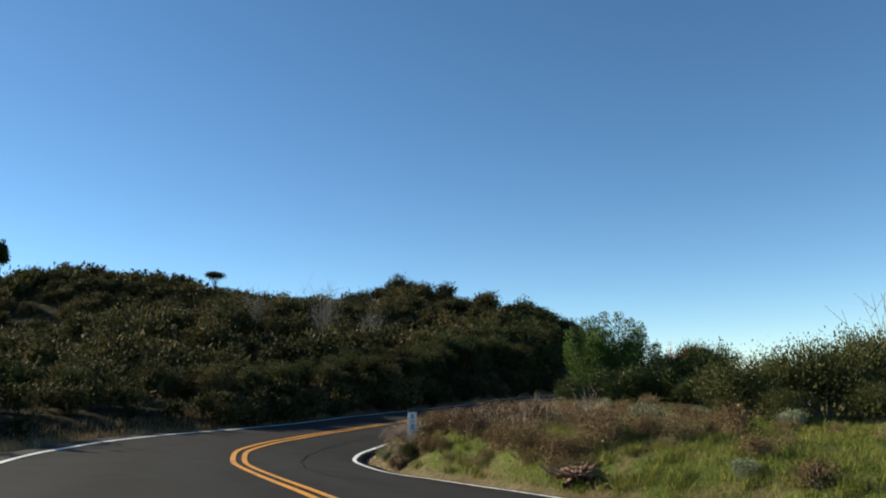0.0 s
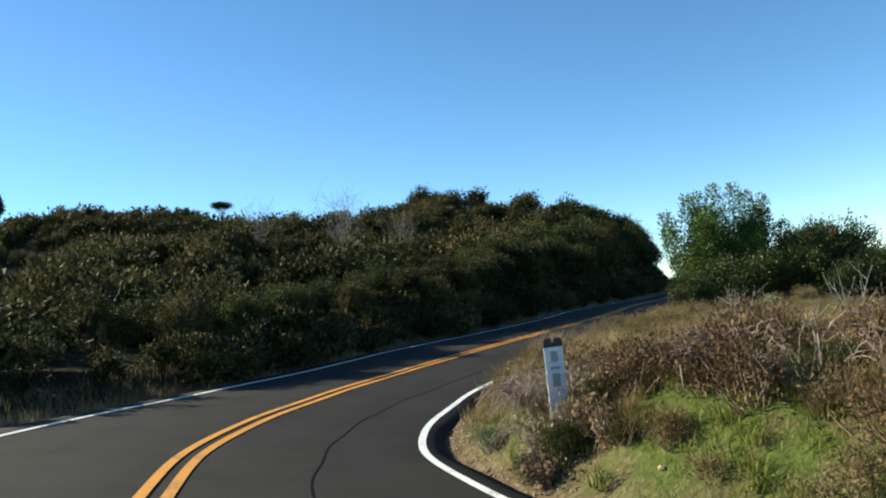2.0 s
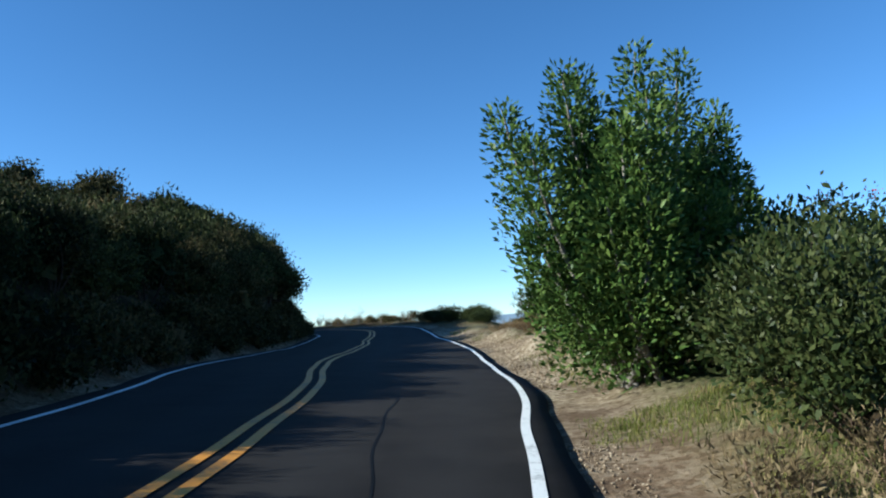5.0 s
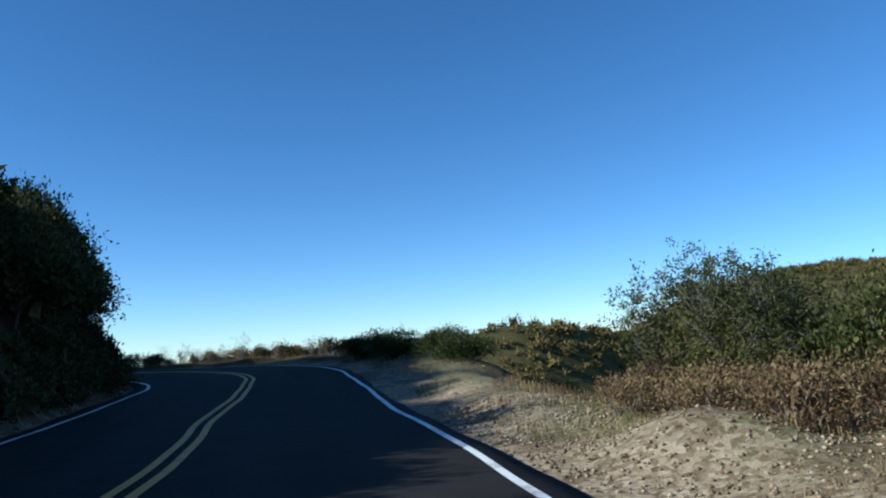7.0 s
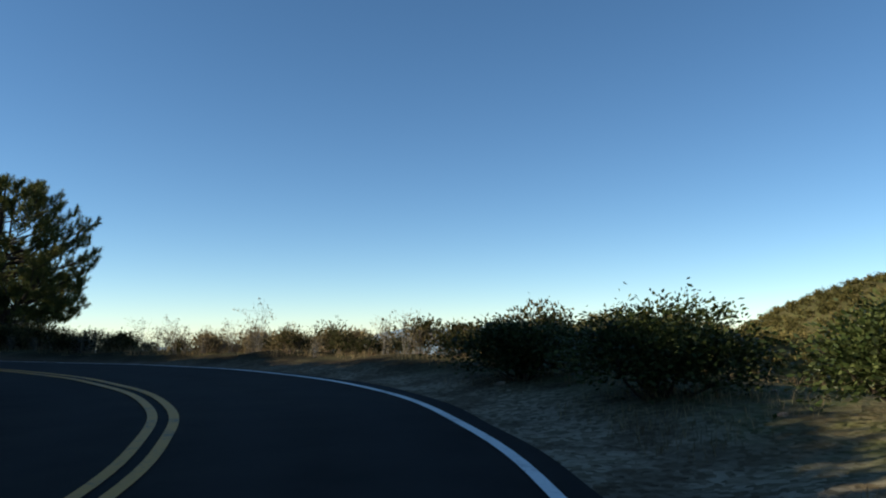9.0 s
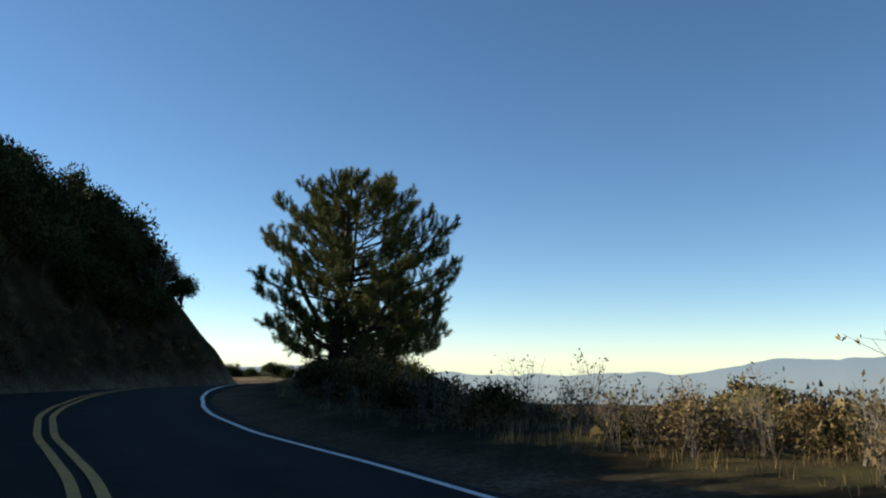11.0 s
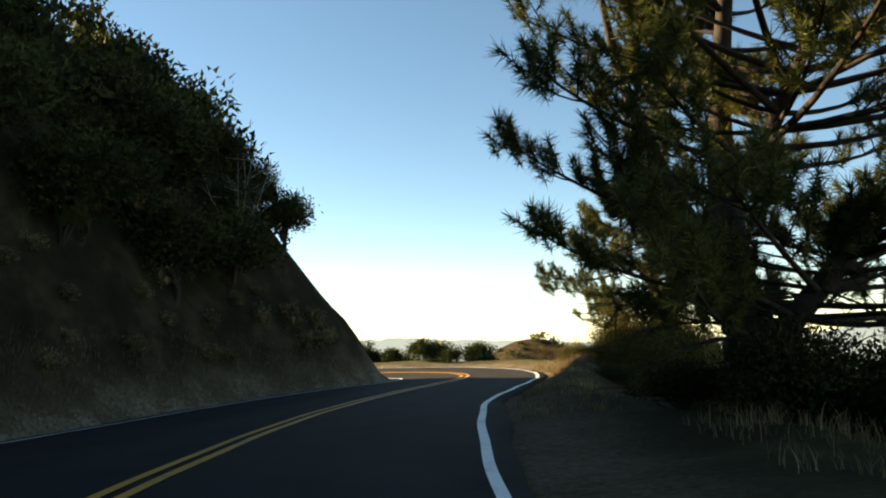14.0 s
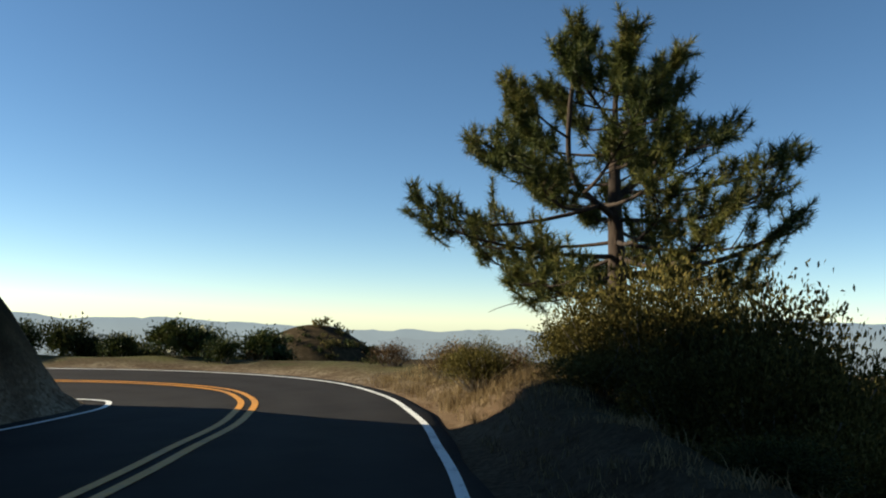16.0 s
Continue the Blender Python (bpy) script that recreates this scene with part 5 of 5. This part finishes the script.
# ---------------------------------------------------------------- grasses
def grass_field(name, n, region, height, width, mat, label, seed, lean=0.35, clump=6):
    rng = np.random.default_rng(seed)
    x, y = region(rng, n)
    z = ground_z(x, y)
    C = np.repeat(np.column_stack([x, y, z - 0.02]), clump, 0)
    C[:, :2] += rng.normal(size=(len(C), 2)) * 0.07
    s = np.repeat(rng.uniform(0.5, 1.3, (len(x), 1)), clump, 0)
    V, Q, T = blades_at(rng, C, height * s, width, lean)
    return tagged(new(name, mesh_np(name, V, [Q, T], mat)), label, "grass", kind="stuff")


def beside(y0, y1, lo, hi, side=1, power=1.0, patch=None):
    def f(rng, n):
        a, b = [int(np.argmin(np.abs(RS[:382, 1] - v))) for v in (y0, y1)]
        i = rng.integers(min(a, b), max(a, b), n)
        d = (PAVE_R if side > 0 else PAVE_L)[i] + lo + (hi - lo) * rng.random(n) ** power
        u = rng.uniform(-0.25, 0.25, n)
        x, y = RS[i, 0] + side * NOR[i, 0] * d + TAN[i, 0] * u, RS[i, 1] + side * NOR[i, 1] * d + TAN[i, 1] * u
        ki, off = along(x, y)
        ok = side * off > (PAVE_R if side > 0 else PAVE_L)[ki] + lo * 0.7
        if patch is not None:
            ok &= wave(x, y, patch[0], patch[1]) > patch[2]
        return x[ok], y[ok]
    return f


def box(x0, x1, y0, y1, patch=None):
    def f(rng, n):
        x, y = rng.uniform(x0, x1, n), rng.uniform(y0, y1, n)
        ki, off = along(x, y)
        ok = off > PAVE_R[ki] + 0.35
        if patch is not None:
            ok &= wave(x, y, patch[0], patch[1]) > patch[2]
        return x[ok], y[ok]
    return f


grass_field("green_grass", 13750, box(-5, 9, 1.6, 20.6, (1.1, 1.0, -0.6)), 0.13, 0.0036, M_GREEN, "short green grass on the shoulder flat", 701, 0.6)
grass_field("dry_grass", 1000, box(-5.5, 9, 3.6, 22.6, (0.8, 3.0, 0.05)), 0.2, 0.0036, M_DRY, "tufts of straw-dry grass on the shoulder flat", 702, 0.6)
grass_field("dry_grass", 1500, box(-5.6, 0.5, 15, 22.6, (1.2, 0.5, -0.3)), 0.26, 0.0036, M_DRY, "tall straw-coloured dry grass inside the bend", 703, 0.5)
grass_field("green_grass", 11000, beside(19, 37, 0.4, 2.6, 1, 1.0, (0.9, 4.0, -0.5)), 0.065, 0.004, M_GREEN, "short green grass along the edge of the weeds", 711, 0.7)
grass_field("green_grass", 15000, box(-4, 6, 2.5, 12.5, (0.7, 2.0, -0.6)), 0.09, 0.0045, M_GREEN, "green grass sprouting through the dry flat", 712, 0.7)
grass_field("dry_weeds", 1800, beside(20, 37, 1.0, 6.0), 0.15, 0.0036, M_DRY, "tangled brown weeds on the verge", 704, 0.7)
grass_field("green_grass", 7500, beside(21, 64, 0.6, 6.0, 1, 1.0, (1.3, 2.0, 0.1)), 0.14, 0.0036, M_GREEN, "green grass strip behind the gravel shoulder", 705, 0.6)
grass_field("dry_grass", 5625, beside(42, 76, 0.9, 5.5, 1, 1.0, (1.0, 5.0, 0.1)), 0.15, 0.0036, M_DRY, "dry grass over the gravel shoulder", 706, 0.7)
grass_field("dry_weeds", 2750, beside(72, 109, 1.8, 7.0, 1, 1.0), 0.2, 0.0036, M_DRY, "dry weeds along the drop-off", 707, 0.5)
grass_field("dry_grass", 900, beside(123, 132, 0.8, 5.0), 0.11, 0.0036, M_DRY, "dry grass on the verge below the pines", 708, 0.6)
grass_field("dry_grass", 2000, beside(9, 28, 0.3, 1.6, -1), 0.2, 0.0036, M_DRY, "dry grass along the foot of the bank", 709, 0.6)
grass_field("dry_grass", 4000, beside(68, 126, 0.3, 1.4, -1), 0.16, 0.0036, M_DRY, "thin dry grass at the foot of the cut", 710, 0.6)


grass_field("green_grass", 420, box(-4.6, 4.5, 4.5, 14), 0.17, 0.005, M_GREEN, "low spreading tufts of green grass on the flat", 713, 1.0, 70)
grass_field("green_grass", 110, box(-5.4, 0.2, 14, 23), 0.17, 0.005, M_GREEN, "low spreading tufts of green grass between the weeds", 714, 1.0, 70)
grass_field("dry_grass", 420, beside(111, 128, 0.3, 1.6), 0.1, 0.005, M_DRY, "dry grass and weeds over the bank below the pines", 715, 0.7, 14)
grass_field("dry_grass", 700, beside(125, 131, 0.3, 4.5), 0.22, 0.005, M_DRY, "golden dry grass round the outside of the bend", 716, 0.7, 14)
grass_field("green_grass", 5000, beside(38, 53, 3.0, 5.4, 1, 1.0, (0.8, 1.0, -0.5)), 0.13, 0.0045, M_GREEN, "bright green grass strip behind the gravel shoulder", 718, 0.6)
grass_field("golden_weeds", 420, beside(54, 62, 2.2, 5.0), 0.2, 0.006, M_DRY, "tall golden weeds on the lip of the slope", 717, 0.5, 14)


# tall weed stalks along the drop-off, each a plant of its own
rg = np.random.default_rng(55)
for k in range(70):
    i = int(np.argmin(np.abs(RS[:300, 1] - rg.uniform(77, 106))))
    d = PAVE_R[i] + rg.uniform(2.0, 4.6)
    twiggy("weed_stalk", RS[i, 0] + NOR[i, 0] * d, RS[i, 1] + NOR[i, 1] * d, rg.uniform(0.45, 0.85) if k % 5 else rg.uniform(0.9, 1.3), 620 + k, "dry dark weed with thin branching stalks", 10, M_TWIG, 0.4, 0.005, 5, 3)


# low fluffy brush on the lip of the drop-off
LIP = []
for k in range(4):
    v, f = brush_proto(280 + k, 150, 8, 0.07, (0.8, 0.8, 0.6), 0.09, 8, 12)
    r = np.random.default_rng(285 + k)
    sv, sf = stems_for(r, v[r.integers(0, 1200, 60)], np.array([0, 0, -0.1]), 16, 0.012)
    LIP.append((mesh_np("foliage", v, [f], M_CHAP if k else M_BROWN), mesh_np("branchwork", sv, [sf], M_WEED)))
rg = np.random.default_rng(58)
for k in range(110):
    i = int(np.argmin(np.abs(RS[:300, 1] - rg.uniform(75, 108))))
    d = PAVE_R[i] + rg.uniform(2.4, 6.0)
    shrub("lip_shrub", LIP[rg.integers(4)], RS[i, 0] + NOR[i, 0] * d, RS[i, 1] + NOR[i, 1] * d, rg.uniform(0.6, 1.15), "low fluffy dried shrub on the lip of the slope", "shrub", "shrubs along the drop-off", rg.uniform(0, 360), rg.uniform(0.8, 1.2))


# bushes across the bend at the end of the road
BEND = []
for k in range(6):
    v, f = brush_proto(260 + k, 220, 9, 0.12, (1.3, 1.3, 1.15), 0.14, 8)
    r = np.random.default_rng(270 + k)
    sv, sf = stems_for(r, v[r.integers(0, len(v), 60)], np.array([0, 0, -0.15]), 7, 0.025)
    BEND.append((mesh_np("foliage", v, [f], M_COYOTE if k % 2 else M_TOYON), mesh_np("branchwork", sv, [sf], M_TWIG)))
rg = np.random.default_rng(66)
for k in range(66):
    x = -20 + 32 * (k + rg.random()) / 66
    y = 140.6 + rg.uniform(-1.0, 4.6) - 0.1 * max(x - 5, 0) ** 1.4
    shrub("bend_shrub", BEND[rg.integers(6)], x, y, rg.uniform(0.5, 0.95), "green shrub on the outside of the bend", "shrub", "shrubs across the bend", rg.uniform(0, 360), rg.uniform(0.85, 1.2))
for k in range(16):
    x, y = rg.uniform(8.5, 19), rg.uniform(137.5, 144)
    shrub("bend_weed", (RUST + BEND)[rg.integers(5)], x, y, rg.uniform(0.5, 0.85), "low brown and green brush below the bend", "shrub", "brush below the bend", rg.uniform(0, 360))


# ---------------------------------------------------------------- marker post, rocks
def box_bm(bm, sx, sy, sz, c, bev=0.004):
    r = bmesh.ops.create_cube(bm, size=1.0)
    for v in r["verts"]:
        v.co = Vector((v.co.x * sx + c[0], v.co.y * sy + c[1], v.co.z * sz + c[2]))
    if bev:
        bmesh.ops.bevel(bm, geom=[e for e in bm.edges if e.verts[0] in r["verts"]], offset=bev, segments=2, affect="EDGES")


def from_bm(name, bm, mat):
    me = bpy.data.meshes.new(name)
    bm.to_mesh(me)
    bm.free()
    me.materials.append(mat)
    return me


def plain(name, col, rough=0.5):
    m, n, l, b = mat_new(name)
    geo = n.new("ShaderNodeNewGeometry")
    no = noise_tex(n, l, 30.0, 5.0, 0.7, geo.outputs["Position"])
    r = ramp(n, [(0.3, tuple(c * 0.72 for c in col)), (0.6, col)])
    l.new(no.outputs["Fac"], r.inputs[0])
    l.new(r.outputs[0], b.inputs["Base Color"])
    b.inputs["Roughness"].default_value = rough
    return m


M_PANEL = plain("white_reflective_sheet", (0.78, 0.79, 0.78), 0.4)
M_BLACK = plain("black_plastic", (0.02, 0.02, 0.02), 0.5)
M_GREY = plain("grey_print", (0.33, 0.35, 0.36), 0.5)


def marker_post(x, y, top):
    z = float(ground_z(x, y)[0])
    e = empty("marker_post", pose(x, y, z, 0, 0, 12))
    h = top - z - 0.07
    bm = bmesh.new()
    box_bm(bm, 0.20, 0.012, h + 0.2, (0, 0, h / 2 - 0.1))
    part("panel", from_bm("panel", bm, M_PANEL), e, "white flat marker panel")
    bm = bmesh.new()
    box_bm(bm, 0.205, 0.022, 0.05, (0, 0, h + 0.01))
    for dx in (-0.052, 0.052):
        box_bm(bm, 0.088, 0.022, 0.05, (dx, 0, h + 0.05), 0.015)
    part("cap", from_bm("cap", bm, M_BLACK), e, "black top cap of two rounded lobes")
    for dz, w, hh in ((0.11, 0.07, 0.11), (0.22, 0.10, 0.03), (0.34, 0.08, 0.13)):
        bm = bmesh.new()
        box_bm(bm, w, 0.003, hh, (0, -0.0085, h - dz), 0)
        part("print_bar", from_bm("print_bar", bm, M_GREY), e, "plain grey printed bar")
    return tagged(e, "white flat roadside marker post with a black top", "marker post")


marker_post(-4.1, 14.25, 0.79)


def rock_mesh(seed, r):
    rng = np.random.default_rng(seed)
    bm = bmesh.new()
    bmesh.ops.create_icosphere(bm, subdivisions=3, radius=r)
    off = Vector(rng.uniform(0, 50, 3))
    for v in bm.verts:
        n = noise.noise(v.co * (1.6 / r) + off) * 0.35 + noise.noise(v.co * (4.5 / r) + off) * 0.12
        v.co *= 1 + n
        v.co.z *= 0.6
    return from_bm("rock", bm, M_ROCK)


ROCKS = [rock_mesh(800 + k, 0.2) for k in range(4)]
rg = np.random.default_rng(77)


def rock(x, y, s, label="pale sandstone rock on the dirt"):
    ob = new("rock", ROCKS[rg.integers(4)])
    ob.matrix_world = pose(x, y, float(ground_z(x, y)[0]) + 0.02 * s, 0, 0, rg.uniform(0, 360)) @ Matrix.Scale(s, 4)
    return tagged(ob, label, "rock", "rocks on the verge")


rock(-1.6, 8.8, 0.55, "reddish sandstone rock in the grass")
rock(-1.35, 9.0, 0.35)
for k in range(34):
    i = int(np.argmin(np.abs(RS[:300, 1] - rg.uniform(7, 76))))
    d = PAVE_R[i] + rg.uniform(0.5, 4.0)
    rock(RS[i, 0] + NOR[i, 0] * d, RS[i, 1] + NOR[i, 1] * d, rg.uniform(0.15, 0.4))


# loose stones of the scraped shoulder
def gravel_bed(name, n, y0, y1, lo, hi, size, label, seed):
    rng = np.random.default_rng(seed)
    x, y = beside(y0, y1, lo, hi, 1, 1.0)(rng, n)
    z = ground_z(x, y)
    m = len(x)
    corner = np.array([[1, 0, 0], [-0.5, 0.87, 0], [-0.5, -0.87, 0], [0.1, 0.1, 0.75], [0, 0, -0.6]])
    F = np.array([[0, 1, 3], [1, 2, 3], [2, 0, 3], [1, 0, 4], [2, 1, 4], [0, 2, 4]])
    r = size * rng.uniform(0.35, 1.2, (m, 1, 1)) * rng.uniform(0.7, 1.3, (m, 5, 1))
    a = rng.uniform(0, 6.283, m)
    c, q = np.cos(a)[:, None], np.sin(a)[:, None]
    V = corner[None] * r
    V = np.stack([V[..., 0] * c - V[..., 1] * q, V[..., 0] * q + V[..., 1] * c, V[..., 2]], -1) + np.stack([x, y, z + 0.008], -1)[:, None]
    Q = (np.arange(m)[:, None, None] * 5 + F[None]).reshape(-1, 3)
    return tagged(new(name, mesh_np(name, V.reshape(-1, 3), [Q], M_STONE)), label, "gravel", kind="stuff")


M_STONE = leaf_material("gravel_stones", [(0.15, (0.11, 0.078, 0.048)), (0.5, (0.24, 0.18, 0.118)), (0.85, (0.42, 0.34, 0.24))], 0.0, 0.9, 0.8)
gravel_bed("gravel", 9000, 40, 60, 0.05, 3.6, 0.028, "loose pale gravel scattered over the scraped shoulder", 901)
gravel_bed("gravel", 2600, 12, 36, 0.03, 0.55, 0.018, "loose gravel along the pavement edge", 902)


def dead_branch(x, y, h, length, turn, seed):
    rng = np.random.default_rng(seed)
    z = float(ground_z(x, y)[0])
    e = empty("dead_branch", pose(x, y, z + h, 0, 0, turn))
    P = np.array([(u * length - length / 2, 0.06 * math.sin(5 * u + seed), 0.05 * math.sin(3 * u)) for u in np.linspace(0, 1, 9)])
    v, f = tube(P, np.linspace(0.05, 0.02, 9), 7)
    part("stem", mesh_np("stem", v, [f], M_DEAD, smooth=True), e)
    for k in range(3):
        p = P[rng.integers(3, 8)]
        d = unit(np.array([0.5, rng.normal(), 0.3 * rng.random()]))
        v, f = tube(np.array([p, p + d * 0.2, p + d * 0.38 + [0, 0, 0.05]]), np.array([0.018, 0.012, 0.006]), 5)
        part("side_twig", mesh_np("side_twig", v, [f], M_DEAD), e)
    return tagged(e, "reddish-brown dead branch lying on a pile beside a pale rock", "branch", "dead branches")


M_DEAD = bark_material("dead_wood", (0.09, 0.045, 0.03), (0.24, 0.14, 0.095), 9.0)
for k in range(11):
    dead_branch(-1.6 + 0.05 * (k % 4), 8.55 + 0.07 * (k % 3), 0.03 + 0.022 * (k // 2), 0.5 + 0.1 * (k % 3), 25 + 31 * k, 910 + k)
